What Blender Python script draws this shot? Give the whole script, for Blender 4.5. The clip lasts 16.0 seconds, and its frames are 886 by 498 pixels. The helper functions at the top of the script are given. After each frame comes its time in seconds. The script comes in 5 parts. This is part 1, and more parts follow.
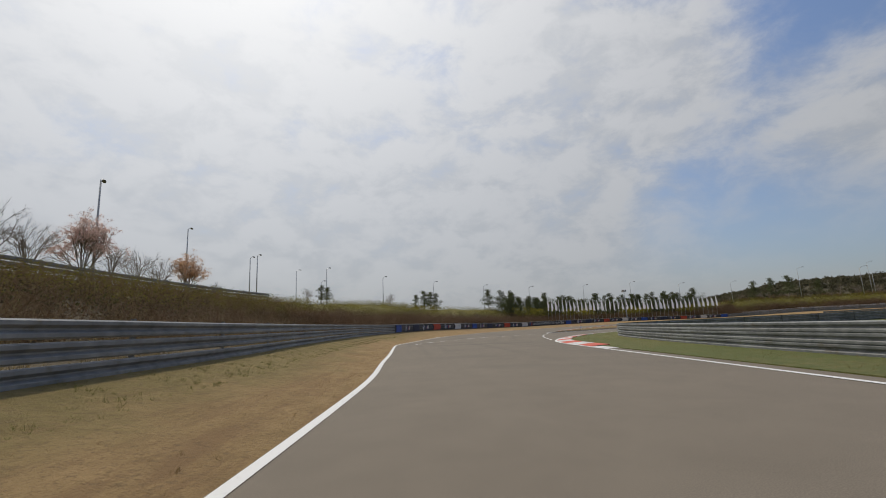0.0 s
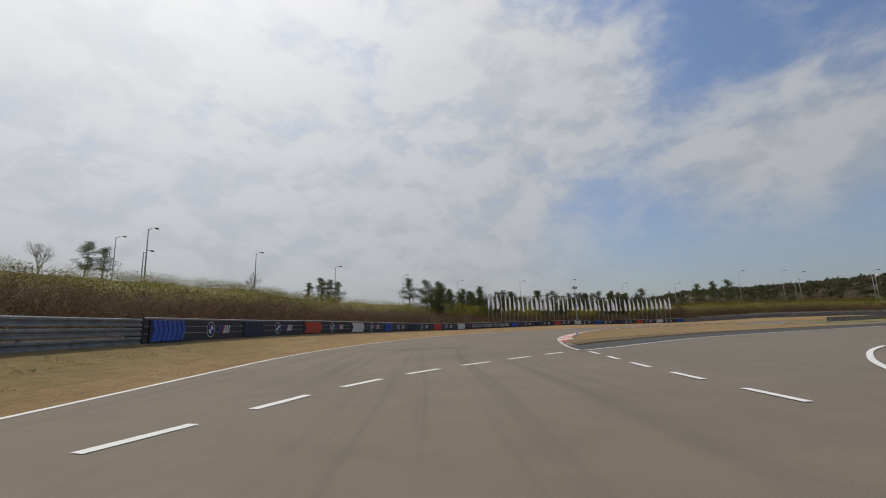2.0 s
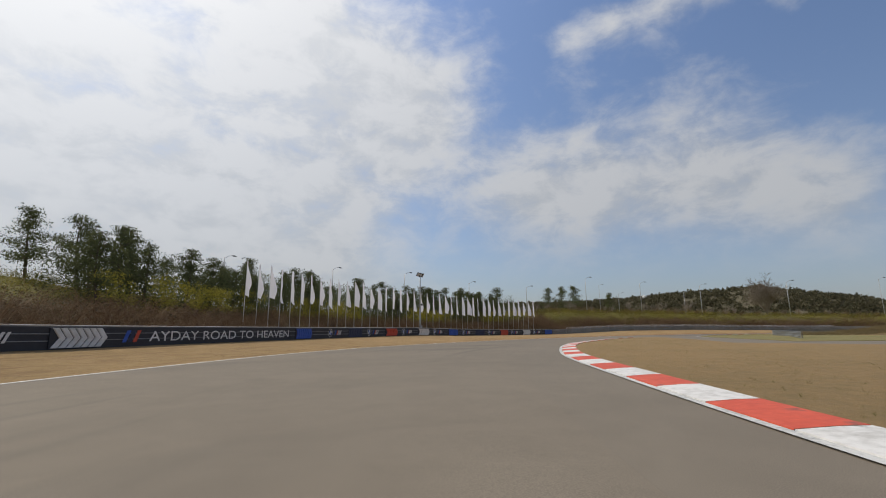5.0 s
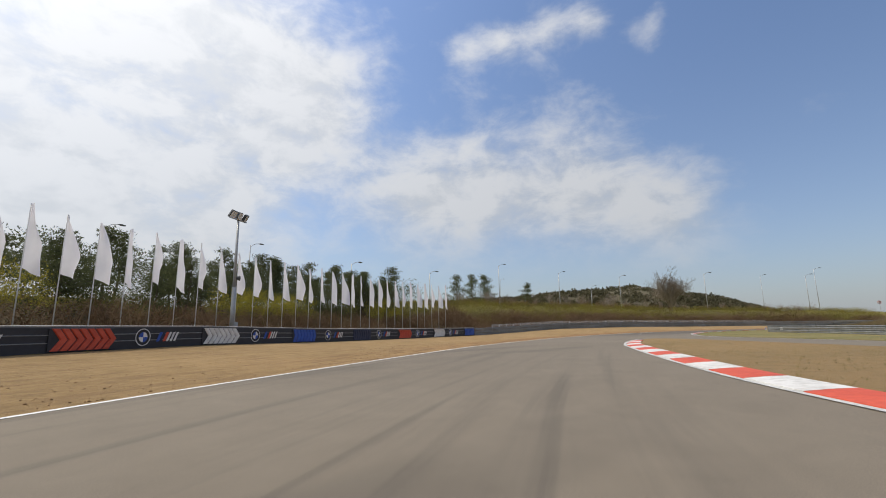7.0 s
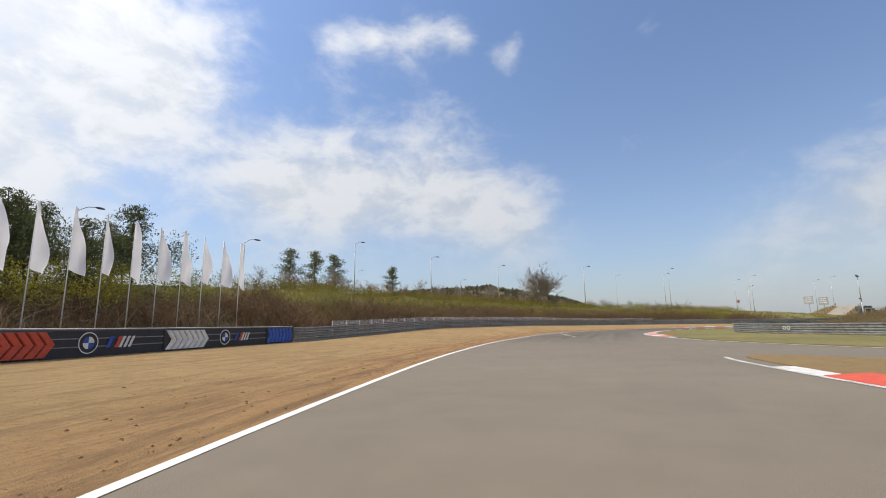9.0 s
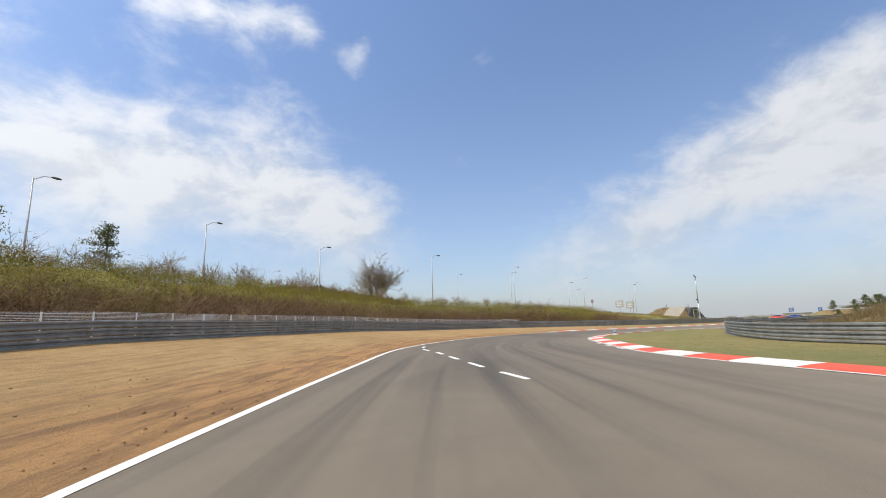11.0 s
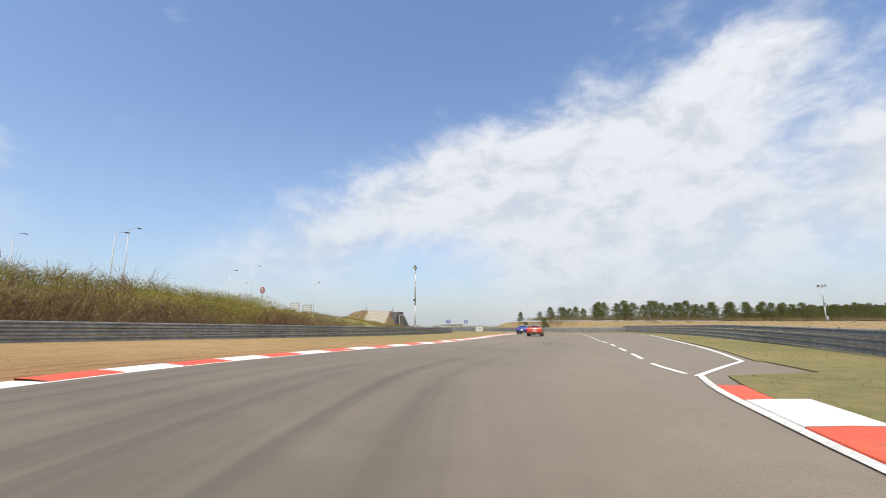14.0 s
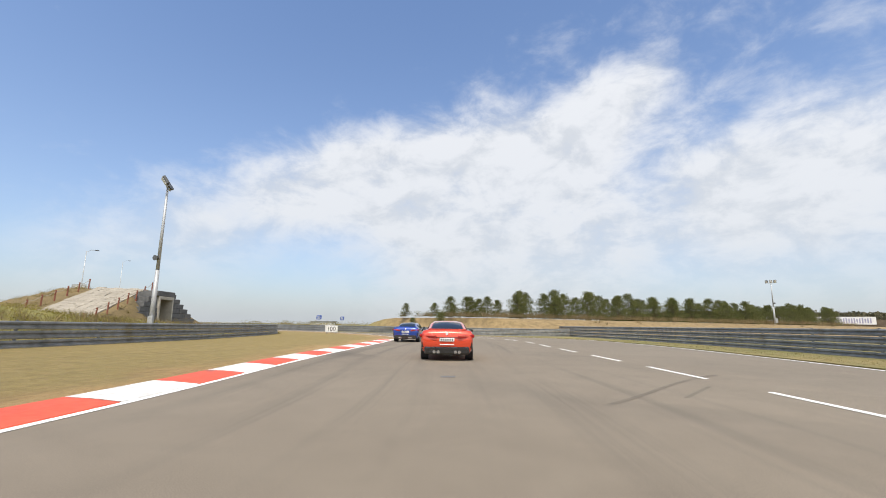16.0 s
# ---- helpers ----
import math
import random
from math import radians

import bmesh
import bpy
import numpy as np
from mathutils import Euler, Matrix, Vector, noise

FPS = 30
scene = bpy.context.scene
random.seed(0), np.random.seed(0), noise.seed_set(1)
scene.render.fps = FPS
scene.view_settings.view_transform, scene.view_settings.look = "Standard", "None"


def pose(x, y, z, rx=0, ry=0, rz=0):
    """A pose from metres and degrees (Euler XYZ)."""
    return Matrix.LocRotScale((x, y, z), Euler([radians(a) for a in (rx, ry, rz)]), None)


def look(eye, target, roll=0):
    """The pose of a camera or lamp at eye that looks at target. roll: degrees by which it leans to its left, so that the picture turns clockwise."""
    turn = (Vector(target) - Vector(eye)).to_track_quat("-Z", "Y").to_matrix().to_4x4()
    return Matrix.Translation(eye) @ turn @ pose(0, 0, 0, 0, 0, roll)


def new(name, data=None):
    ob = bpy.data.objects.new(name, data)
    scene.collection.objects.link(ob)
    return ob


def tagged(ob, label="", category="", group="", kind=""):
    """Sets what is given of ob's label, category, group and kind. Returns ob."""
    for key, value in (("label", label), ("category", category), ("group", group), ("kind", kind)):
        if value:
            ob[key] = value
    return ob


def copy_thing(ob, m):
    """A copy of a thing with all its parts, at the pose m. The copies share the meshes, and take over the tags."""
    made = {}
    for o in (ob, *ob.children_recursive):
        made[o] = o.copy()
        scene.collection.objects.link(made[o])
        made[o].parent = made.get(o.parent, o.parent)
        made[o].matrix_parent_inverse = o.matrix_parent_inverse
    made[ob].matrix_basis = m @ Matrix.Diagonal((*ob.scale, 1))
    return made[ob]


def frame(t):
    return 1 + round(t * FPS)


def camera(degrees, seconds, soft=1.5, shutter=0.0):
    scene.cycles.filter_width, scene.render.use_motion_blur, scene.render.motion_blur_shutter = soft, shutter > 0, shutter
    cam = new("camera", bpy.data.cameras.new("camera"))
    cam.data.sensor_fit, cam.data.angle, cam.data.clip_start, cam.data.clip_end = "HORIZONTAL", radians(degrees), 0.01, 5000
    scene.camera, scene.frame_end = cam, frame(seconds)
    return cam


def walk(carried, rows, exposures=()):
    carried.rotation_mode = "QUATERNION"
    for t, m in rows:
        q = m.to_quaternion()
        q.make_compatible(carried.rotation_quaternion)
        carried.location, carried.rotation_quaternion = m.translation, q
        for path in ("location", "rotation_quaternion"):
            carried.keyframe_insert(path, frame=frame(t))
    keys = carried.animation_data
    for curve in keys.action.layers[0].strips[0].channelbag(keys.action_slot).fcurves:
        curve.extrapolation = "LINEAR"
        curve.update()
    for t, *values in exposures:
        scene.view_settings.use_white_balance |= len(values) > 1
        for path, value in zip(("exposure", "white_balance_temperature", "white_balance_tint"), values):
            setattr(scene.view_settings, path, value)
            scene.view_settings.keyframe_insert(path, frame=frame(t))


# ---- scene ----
cam = camera(90.0, 16.0, 1.0)
PATH = [
    (0, (0.001, -0.001, 1.220), (0.004, 1.968, 1.569), -2.70),
    (0.5, (-0.100, 9.066, 1.220), (-0.050, 11.035, 1.569), -2.60),
    (1, (0.197, 17.674, 1.220), (0.327, 19.640, 1.563), -2.59),
    (1.5, (1.018, 26.078, 1.220), (1.253, 28.036, 1.557), -2.02),
    (2, (2.309, 34.650, 1.220), (2.676, 36.586, 1.562), -1.64),
    (2.5, (3.980, 42.977, 1.220), (4.486, 44.880, 1.568), -1.15),
    (3, (6.071, 50.670, 1.220), (6.720, 52.527, 1.576), -1.23),
    (3.5, (8.866, 58.181, 1.220), (9.652, 59.986, 1.573), -0.85),
    (4, (12.295, 65.759, 1.220), (13.200, 67.506, 1.578), -0.42),
    (4.5, (16.435, 73.519, 1.220), (17.435, 75.209, 1.599), -0.10),
    (5, (21.216, 81.394, 1.220), (22.309, 83.030, 1.584), -0.47),
    (5.5, (26.486, 89.085, 1.220), (27.668, 90.658, 1.577), -0.73),
    (6, (32.034, 96.280, 1.220), (33.307, 97.782, 1.575), -0.97),
    (6.5, (37.656, 102.742, 1.220), (39.022, 104.161, 1.566), -1.09),
    (7, (43.224, 108.369, 1.220), (44.686, 109.685, 1.578), -1.20),
    (7.5, (48.989, 113.222, 1.220), (50.547, 114.424, 1.576), -1.16),
    (8, (55.147, 117.714, 1.220), (56.789, 118.802, 1.565), -0.91),
    (8.5, (61.607, 121.655, 1.220), (63.332, 122.609, 1.557), -1.00),
    (9, (68.370, 125.052, 1.220), (70.172, 125.850, 1.562), -1.22),
    (9.5, (75.486, 127.825, 1.220), (77.354, 128.452, 1.564), -1.44),
    (10, (82.973, 129.928, 1.220), (84.892, 130.375, 1.564), -1.69),
    (10.5, (90.809, 131.313, 1.220), (92.760, 131.581, 1.565), -2.00),
    (11, (98.921, 131.925, 1.220), (100.890, 132.017, 1.563), -1.79),
    (11.5, (107.223, 131.688, 1.220), (109.192, 131.614, 1.562), -1.29),
    (12, (115.511, 131.018, 1.220), (117.464, 130.747, 1.559), -1.10),
    (12.5, (123.465, 129.505, 1.220), (125.370, 128.994, 1.554), -1.00),
    (13, (131.097, 127.145, 1.220), (132.923, 126.402, 1.556), -0.56),
    (13.5, (138.493, 123.645, 1.220), (140.208, 122.672, 1.557), -0.36),
    (14, (146.181, 118.698, 1.220), (147.738, 117.492, 1.565), -0.14),
    (14.5, (153.696, 112.145, 1.220), (155.072, 110.737, 1.570), 0.47),
    (15, (160.567, 104.575, 1.220), (161.822, 103.057, 1.566), 0.46),
    (15.5, (167.078, 96.477, 1.220), (168.287, 94.920, 1.558), 0.36),
    (16, (173.495, 88.598, 1.220), (174.706, 87.042, 1.560), 0.82),
]
EXPOSURE = [(0, -1.12), (2, -1.12), (4, -1.02), (7, -0.58), (11, -0.15), (16, -0.03)]
walk(cam, [(t, look(eye, target, roll)) for t, eye, target, roll in PATH], EXPOSURE)

# ---- sky and sun ----
SUN_AZ, SUN_EL = radians(-32), radians(59)      # azimuth clockwise from +y


def toward(az, el):
    return Vector((math.sin(az) * math.cos(el), math.cos(az) * math.cos(el), math.sin(el)))


sun_data = bpy.data.lights.new("sun", "SUN")
sun_data.energy, sun_data.angle, sun_data.color = 3.6, radians(0.6), (1.0, 0.91, 0.75)
sun = new("sun", sun_data)
sun.matrix_world = look(toward(SUN_AZ, SUN_EL) * 100, (0, 0, 0))


class Tree:
    """Short forms for node trees."""

    def __init__(self, tree):
        self.tree = tree

    def node(self, kind, **values):
        n = self.tree.nodes.new(kind)
        for key, value in values.items():
            setattr(n, key, value)
        return n

    def put(self, value, socket):
        if isinstance(value, bpy.types.NodeSocket):
            self.tree.links.new(value, socket)
        elif value is not None:
            socket.default_value = value

    def math(self, op, a, b=None, c=None, clamp=False):
        n = self.node("ShaderNodeMath", operation=op, use_clamp=clamp)
        for v, s in zip((a, b, c), n.inputs):
            self.put(v, s)
        return n.outputs[0]

    def vmath(self, op, a, b=None):
        n = self.node("ShaderNodeVectorMath", operation=op)
        self.put(a, n.inputs[0])
        self.put(b, n.inputs[1])
        return n

    def noise(self, vector, scale, detail=4.0, rough=0.55, distort=0.0):
        n = self.node("ShaderNodeTexNoise")
        self.put(vector, n.inputs["Vector"])
        n.inputs["Scale"].default_value, n.inputs["Detail"].default_value = scale, detail
        n.inputs["Roughness"].default_value, n.inputs["Distortion"].default_value = rough, distort
        return n.outputs["Fac"]

    def ramp(self, fac, stops, smooth=False):
        n = self.node("ShaderNodeValToRGB")
        n.color_ramp.interpolation = "EASE" if smooth else "LINEAR"
        while len(n.color_ramp.elements) < len(stops):
            n.color_ramp.elements.new(0.5)
        for e, (at, c) in zip(n.color_ramp.elements, stops):
            e.position, e.color = at, (*c, 1) if len(c) == 3 else c
        self.put(fac, n.inputs[0])
        return n.outputs[0]

    def mix(self, fac, a, b, blend="MIX"):
        n = self.node("ShaderNodeMix", data_type="RGBA", blend_type=blend)
        self.put(fac, n.inputs[0])
        for v, s in ((a, n.inputs[6]), (b, n.inputs[7])):
            self.put((*v, 1) if isinstance(v, tuple) and len(v) == 3 else v, s)
        return n.outputs[2]

    def step(self, x, lo, hi):
        n = self.node("ShaderNodeMapRange", interpolation_type="SMOOTHSTEP")
        self.put(x, n.inputs[0])
        n.inputs[1].default_value, n.inputs[2].default_value = lo, hi
        return n.outputs[0]


world = bpy.data.worlds.new("sky")
scene.world = world
world.use_nodes = True
T = Tree(world.node_tree)
background = world.node_tree.nodes["Background"]
coords = T.node("ShaderNodeTexCoord").outputs["Generated"]
sky = T.node("ShaderNodeTexSky", sky_type="NISHITA", sun_disc=False, sun_elevation=SUN_EL, sun_rotation=SUN_AZ,
             altitude=50, air_density=1.0, dust_density=1.6, ozone_density=1.2)
way = T.vmath("NORMALIZE", coords).outputs[0]
split = T.node("ShaderNodeSeparateXYZ")
T.put(way, split.inputs[0])
up = T.math("MAXIMUM", split.outputs[2], 0.0)
# cloud fields: azimuth and elevation of the middle, sharpness, weight
CLOUDS = [(-55, 32, 4.0, 1.3), (-6, 20, 14, 0.7), (12, 27, 30, 0.55), (24, 25, 60, 0.35), (33, 27, 160, 0.35), (40, 17, 26, -0.15),
          (51, 34.2, 900, 0.42), (57, 35.2, 900, 0.48), (63, 35.6, 900, 0.50), (69, 35.2, 900, 0.46), (76, 33, 1200, 0.36), (85.8, 25, 3000, 0.36),
          (45, 18, 80, 0.62), (57, 18, 80, 0.62), (68, 17, 110, 0.56), (77, 13, 130, 0.50), (20, 8, 12, 0.35),
          (103, 9, 120, 0.36), (113, 12, 150, 0.56), (123, 16, 160, 0.66), (131, 19, 200, 0.58), (140, 18, 120, 0.66), (149, 18, 130, 0.56), (156, 22, 200, 0.56),
          (163, 26, 380, 0.58), (169, 28, 600, 0.42), (177, 14, 110, 0.48), (187, 15, 90, 0.48), (150, 8, 24, 0.42), (138, 12, 70, 0.3), (162, 14, 70, 0.34), (172, 18, 130, 0.12), (220, 30, 5, 0.6), (290, 40, 4, 0.8)]
cover = T.math("MULTIPLY_ADD", T.math("POWER", T.math("SUBTRACT", 1.0, up), 9.0), 0.34, -0.12)
for az, el, sharp, weight in CLOUDS:
    d = T.vmath("DOT_PRODUCT", way, tuple(toward(radians(az), radians(el)))).outputs["Value"]
    g = T.math("EXPONENT", T.math("MULTIPLY", T.math("SUBTRACT", d, 1.0), sharp))
    cover = T.math("MULTIPLY_ADD", g, weight, cover)
stretched = T.vmath("MULTIPLY", way, (1.0, 1.0, 1.7)).outputs[0]
fine = T.noise(stretched, 9.0, 12, 0.60, 0.25)
broad = T.noise(stretched, 3.0, 4, 0.5, 0.0)
folds = T.noise(T.vmath("ADD", stretched, (-0.02, 0.03, 0.05)).outputs[0], 9.0, 12, 0.60, 0.25)
puffs = T.math("ADD", T.math("MULTIPLY", T.math("SUBTRACT", fine, 0.5), 1.05), T.math("MULTIPLY", T.math("SUBTRACT", broad, 0.5), 0.65))
puffs = T.math("MULTIPLY", puffs, T.math("MULTIPLY_ADD", T.step(up, 0.06, 0.34), 0.65, 0.35))
total = T.math("ADD", T.math("MINIMUM", cover, 0.74), puffs)
dense = T.step(total, 0.06, 0.74)
shade = T.step(T.math("MULTIPLY_ADD", T.math("SUBTRACT", fine, folds), 1.6, folds), 0.28, 0.62)
near_sun = T.vmath("DOT_PRODUCT", way, tuple(toward(SUN_AZ, SUN_EL))).outputs["Value"]
glow = T.math("EXPONENT", T.math("MULTIPLY", T.math("SUBTRACT", near_sun, 1.0), 5.5))
cloud = T.mix(shade, (0.72, 0.745, 0.78), (0.89, 0.90, 0.92))
cloud = T.mix(T.math("MULTIPLY", glow, 0.95), cloud, (1.5, 1.48, 1.42))
tint = T.mix(1.0, sky.outputs[0], (0.153, 0.168, 0.190), "MULTIPLY")
seen = T.mix(T.math("MULTIPLY", dense, 0.9), tint, cloud)
haze = T.math("POWER", T.math("SUBTRACT", 1.0, up), 16.0)
seen = T.mix(T.math("MULTIPLY", haze, 0.75), seen, (0.60, 0.63, 0.66))
seen = T.mix(T.math("MULTIPLY", T.math("POWER", T.math("SUBTRACT", 1.0, up), 3.0), 0.42), seen, (0.56, 0.60, 0.64))
aureole = T.math("EXPONENT", T.math("MULTIPLY", T.math("SUBTRACT", near_sun, 1.0), 2.2))
gain = T.math("MULTIPLY_ADD", aureole, 0.78, 1.0)
bright = T.vmath("SCALE", seen)
T.put(gain, bright.inputs[3])
T.put(bright.outputs[0], background.inputs[0])
background.inputs[1].default_value = 1.0

# ---- materials ----


def material(name):
    m = bpy.data.materials.new(name)
    m.use_nodes = True
    t = Tree(m.node_tree)
    return m, t, m.node_tree.nodes["Principled BSDF"]


def place(t):
    return t.node("ShaderNodeTexCoord").outputs["Object"]


def rough_stuff(name, dark, light, scale=6.0, bump=0.02, rough=0.9, big=0.15, extra=None, metal=0.0, spread=(0.3, 0.7)):
    """A matt surface with grain and stains at two sizes."""
    m, t, b = material(name)
    p = place(t)
    small, large = t.noise(p, scale, 6), t.noise(p, big, 4, 0.6)
    fac = t.math("ADD", t.math("MULTIPLY", small, 0.55), t.math("MULTIPLY", large, 0.45))
    colour = t.ramp(fac, [(spread[0], dark), (spread[1], light)])
    if extra:
        at, scale2, c = extra
        colour = t.mix(t.step(t.noise(p, scale2, 5, 0.62), at, at + 0.12), colour, c)
    t.put(colour, b.inputs["Base Color"])
    b.inputs["Roughness"].default_value, b.inputs["Metallic"].default_value = rough, metal
    if bump:
        n = t.node("ShaderNodeBump")
        n.inputs["Distance"].default_value = bump
        t.put(small, n.inputs["Height"])
        t.put(n.outputs[0], b.inputs["Normal"])
    return m


def paint(name, colour, rough=0.4, metal=0.0, coat=0.0, worn=0.08):
    m, t, b = material(name)
    v = t.noise(place(t), 7.0, 5)
    dull = tuple(c * (1 - worn) + 0.12 * worn for c in colour)
    t.put(t.mix(t.step(v, 0.4, 0.75), colour, tuple(c * (1 - 2 * worn) + 0.1 * worn for c in dull)), b.inputs["Base Color"])
    t.put(t.math("MULTIPLY_ADD", v, 0.2, rough - 0.1), b.inputs["Roughness"])
    b.inputs["Metallic"].default_value = metal
    b.inputs["Coat Weight"].default_value = coat
    return m


def asphalt(name, dark, light, streaks=True):
    m, t, b = material(name)
    p = place(t)
    grain, patch, blotch = t.noise(p, 85.0, 3), t.noise(p, 0.12, 4, 0.6), t.noise(p, 0.9, 6, 0.68, 0.6)
    colour = t.ramp(t.math("ADD", t.math("MULTIPLY", patch, 0.5), t.math("MULTIPLY", blotch, 0.5)), [(0.24, dark), (0.76, light)])
    colour = t.mix(t.math("MULTIPLY", t.step(grain, 0.35, 0.7), 0.45), colour, tuple(c * 1.6 for c in light))
    if streaks:
        uv = t.node("ShaderNodeTexCoord").outputs["UV"]
        along = t.node("ShaderNodeSeparateXYZ")
        t.put(uv, along.inputs[0])
        s = t.node("ShaderNodeMapping")
        t.put(uv, s.inputs[0])
        s.inputs["Scale"].default_value = (0.03, 1.5, 1)
        lanes = t.noise(s.outputs[0], 1.0, 5, 0.6, 0.5)
        where = t.noise(p, 0.03, 2)
        corner = t.math("MULTIPLY", t.step(along.outputs[0], 219.0, 249.0), t.step(along.outputs[0], 332.0, 285.0))
        laid = t.math("MULTIPLY", corner, t.math("MULTIPLY_ADD", t.step(lanes, 0.30, 0.62), 0.22, 0.26))
        used = t.step(along.outputs[1], 12.6, 8.0)
        colour = t.mix(t.math("MULTIPLY", laid, used), colour, (0.034, 0.030, 0.026))
        rubber = t.math("MULTIPLY", t.step(lanes, 0.47, 0.75), t.step(where, 0.38, 0.62))
        colour = t.mix(t.math("MULTIPLY", t.math("MULTIPLY", rubber, used), 0.42), colour, (0.028, 0.026, 0.024))
        swirl = t.node("ShaderNodeTexWave", wave_type="RINGS")
        t.put(p, swirl.inputs["Vector"])
        swirl.inputs["Scale"].default_value, swirl.inputs["Distortion"].default_value = 0.05, 22.0
        swirl.inputs["Detail"].default_value, swirl.inputs["Detail Scale"].default_value = 3.0, 0.35
        marks = t.math("MULTIPLY", t.step(swirl.outputs["Fac"], 0.62, 0.9), t.step(t.noise(p, 0.05, 3), 0.48, 0.64))
        colour = t.mix(t.math("MULTIPLY", t.math("MULTIPLY", marks, used), 0.30), colour, (0.03, 0.028, 0.026))
    t.put(colour, b.inputs["Base Color"])
    b.inputs["Roughness"].default_value = 0.85
    n = t.node("ShaderNodeBump")
    n.inputs["Distance"].default_value = 0.0012
    t.put(grain, n.inputs["Height"])
    t.put(n.outputs[0], b.inputs["Normal"])
    return m


def leafy(name, stops, rough=0.8, thin=0.45):
    """Leaves, needles and twigs: every piece has its own shade."""
    m, t, b = material(name)
    r = t.node("ShaderNodeNewGeometry").outputs["Random Per Island"]
    big = t.noise(place(t), 0.12, 3)
    fac = t.math("ADD", t.math("MULTIPLY", r, 0.6), t.math("MULTIPLY", big, 0.4))
    colour = t.ramp(fac, stops)
    t.put(colour, b.inputs["Base Color"])
    b.inputs["Roughness"].default_value = rough
    b.inputs["Specular IOR Level"].default_value = 0.2
    if thin:
        glow = t.node("ShaderNodeBsdfTranslucent")
        t.put(colour, glow.inputs[0])
        both = t.node("ShaderNodeMixShader")
        both.inputs[0].default_value = thin
        t.put(b.outputs[0], both.inputs[1])
        t.put(glow.outputs[0], both.inputs[2])
        t.put(both.outputs[0], m.node_tree.nodes["Material Output"].inputs[0])
    return m


M_ROAD = asphalt("track_asphalt", (0.115, 0.092, 0.066), (0.205, 0.170, 0.126))
M_SIDE = asphalt("side_asphalt", (0.115, 0.093, 0.068), (0.200, 0.167, 0.125), False)
M_DARK = asphalt("new_asphalt", (0.040, 0.038, 0.035), (0.064, 0.060, 0.054), False)
M_EARTH = rough_stuff("embankment_soil", (0.055, 0.042, 0.022), (0.135, 0.10, 0.05), 3.0, 0.08, 0.95, 0.06)
_t = Tree(M_EARTH.node_tree)
_b = M_EARTH.node_tree.nodes["Principled BSDF"]
_litter = _b.inputs["Base Color"].links[0].from_socket
_cut = _t.node("ShaderNodeSeparateXYZ")
_t.put(place(_t), _cut.inputs[0])
_grown = _t.math("MULTIPLY_ADD", _t.noise(place(_t), 0.15, 4, 0.6), 26.0, _cut.outputs[0])
_sward = _t.ramp(_t.noise(place(_t), 1.3, 6, 0.7, 0.5), [(0.3, (0.115, 0.112, 0.026)), (0.5, (0.195, 0.172, 0.042)), (0.72, (0.28, 0.225, 0.075))])
_straw = _t.ramp(_t.noise(place(_t), 1.1, 6, 0.7, 0.5), [(0.3, (0.14, 0.10, 0.045)), (0.5, (0.24, 0.17, 0.08)), (0.72, (0.33, 0.24, 0.12))])
_inside = _t.math("MULTIPLY", _t.step(_t.math("ADD", _cut.outputs[0], _cut.outputs[1]), 272.0, 258.0), _t.step(_cut.outputs[1], 130.0, 122.0))
_south = _t.math("MULTIPLY", _inside, _t.step(_cut.outputs[0], 96.0, 106.0))
_turfed = _t.math("MAXIMUM", _t.step(_grown, 186.0, 206.0), _t.step(_t.math("MULTIPLY_ADD", _t.noise(place(_t), 0.2, 4, 0.6), 3.0, _cut.outputs[2]), 4.6, 6.4))
_t.put(_t.mix(_south, _t.mix(_turfed, _litter, _sward), _straw), _b.inputs["Base Color"])


def turf(name, dry, lush, amount, worn):
    """Short mown grass: dry and lush growth mixed at three sizes, with fine blades and bare spots."""
    m, t, b = material(name)
    p = place(t)
    mixed = t.math("ADD", t.math("MULTIPLY", t.noise(p, 0.10, 4, 0.6), 0.40), t.math("MULTIPLY", t.noise(p, 1.6, 9, 0.78, 0.2), 0.60))
    colour = t.mix(t.step(mixed, amount - 0.15, amount + 0.15), lush, dry)
    blades = t.noise(p, 26.0, 4, 0.7)
    colour = t.mix(t.math("MULTIPLY", t.step(blades, 0.5, 0.72), 0.55), colour, tuple(c * 0.5 for c in lush))
    colour = t.mix(t.math("MULTIPLY", t.step(t.noise(p, 11.0, 4, 0.7), 0.55, 0.75), 0.5), colour, tuple(c * 1.35 for c in dry))
    colour = t.mix(t.math("MULTIPLY", t.step(t.noise(p, 0.45, 9, 0.78, 0.4), 0.58, 0.74), 0.6), colour, worn)
    t.put(colour, b.inputs["Base Color"])
    b.inputs["Roughness"].default_value = 0.95
    n = t.node("ShaderNodeBump")
    n.inputs["Distance"].default_value = 0.05
    t.put(blades, n.inputs["Height"])
    t.put(n.outputs[0], b.inputs["Normal"])
    return m


M_DRY = turf("dry_runoff_grass", (0.42, 0.275, 0.12), (0.27, 0.175, 0.066), 0.47, (0.47, 0.32, 0.155))
_t = Tree(M_DRY.node_tree)
_b = M_DRY.node_tree.nodes["Principled BSDF"]
_plain = _b.inputs["Base Color"].links[0].from_socket
_m = _t.node("ShaderNodeMapping")
_t.put(_t.node("ShaderNodeTexCoord").outputs["UV"], _m.inputs[0])
_m.inputs["Scale"].default_value = (0.30, 1.9, 1)
_rows = _t.noise(_m.outputs[0], 1.0, 9, 0.72, 0.4)
_fine = _t.noise(place(_t), 9.0, 7, 0.75)
_streaky = _t.mix(_t.math("MULTIPLY", _t.step(_rows, 0.44, 0.66), 0.75), _plain, (0.24, 0.14, 0.058))
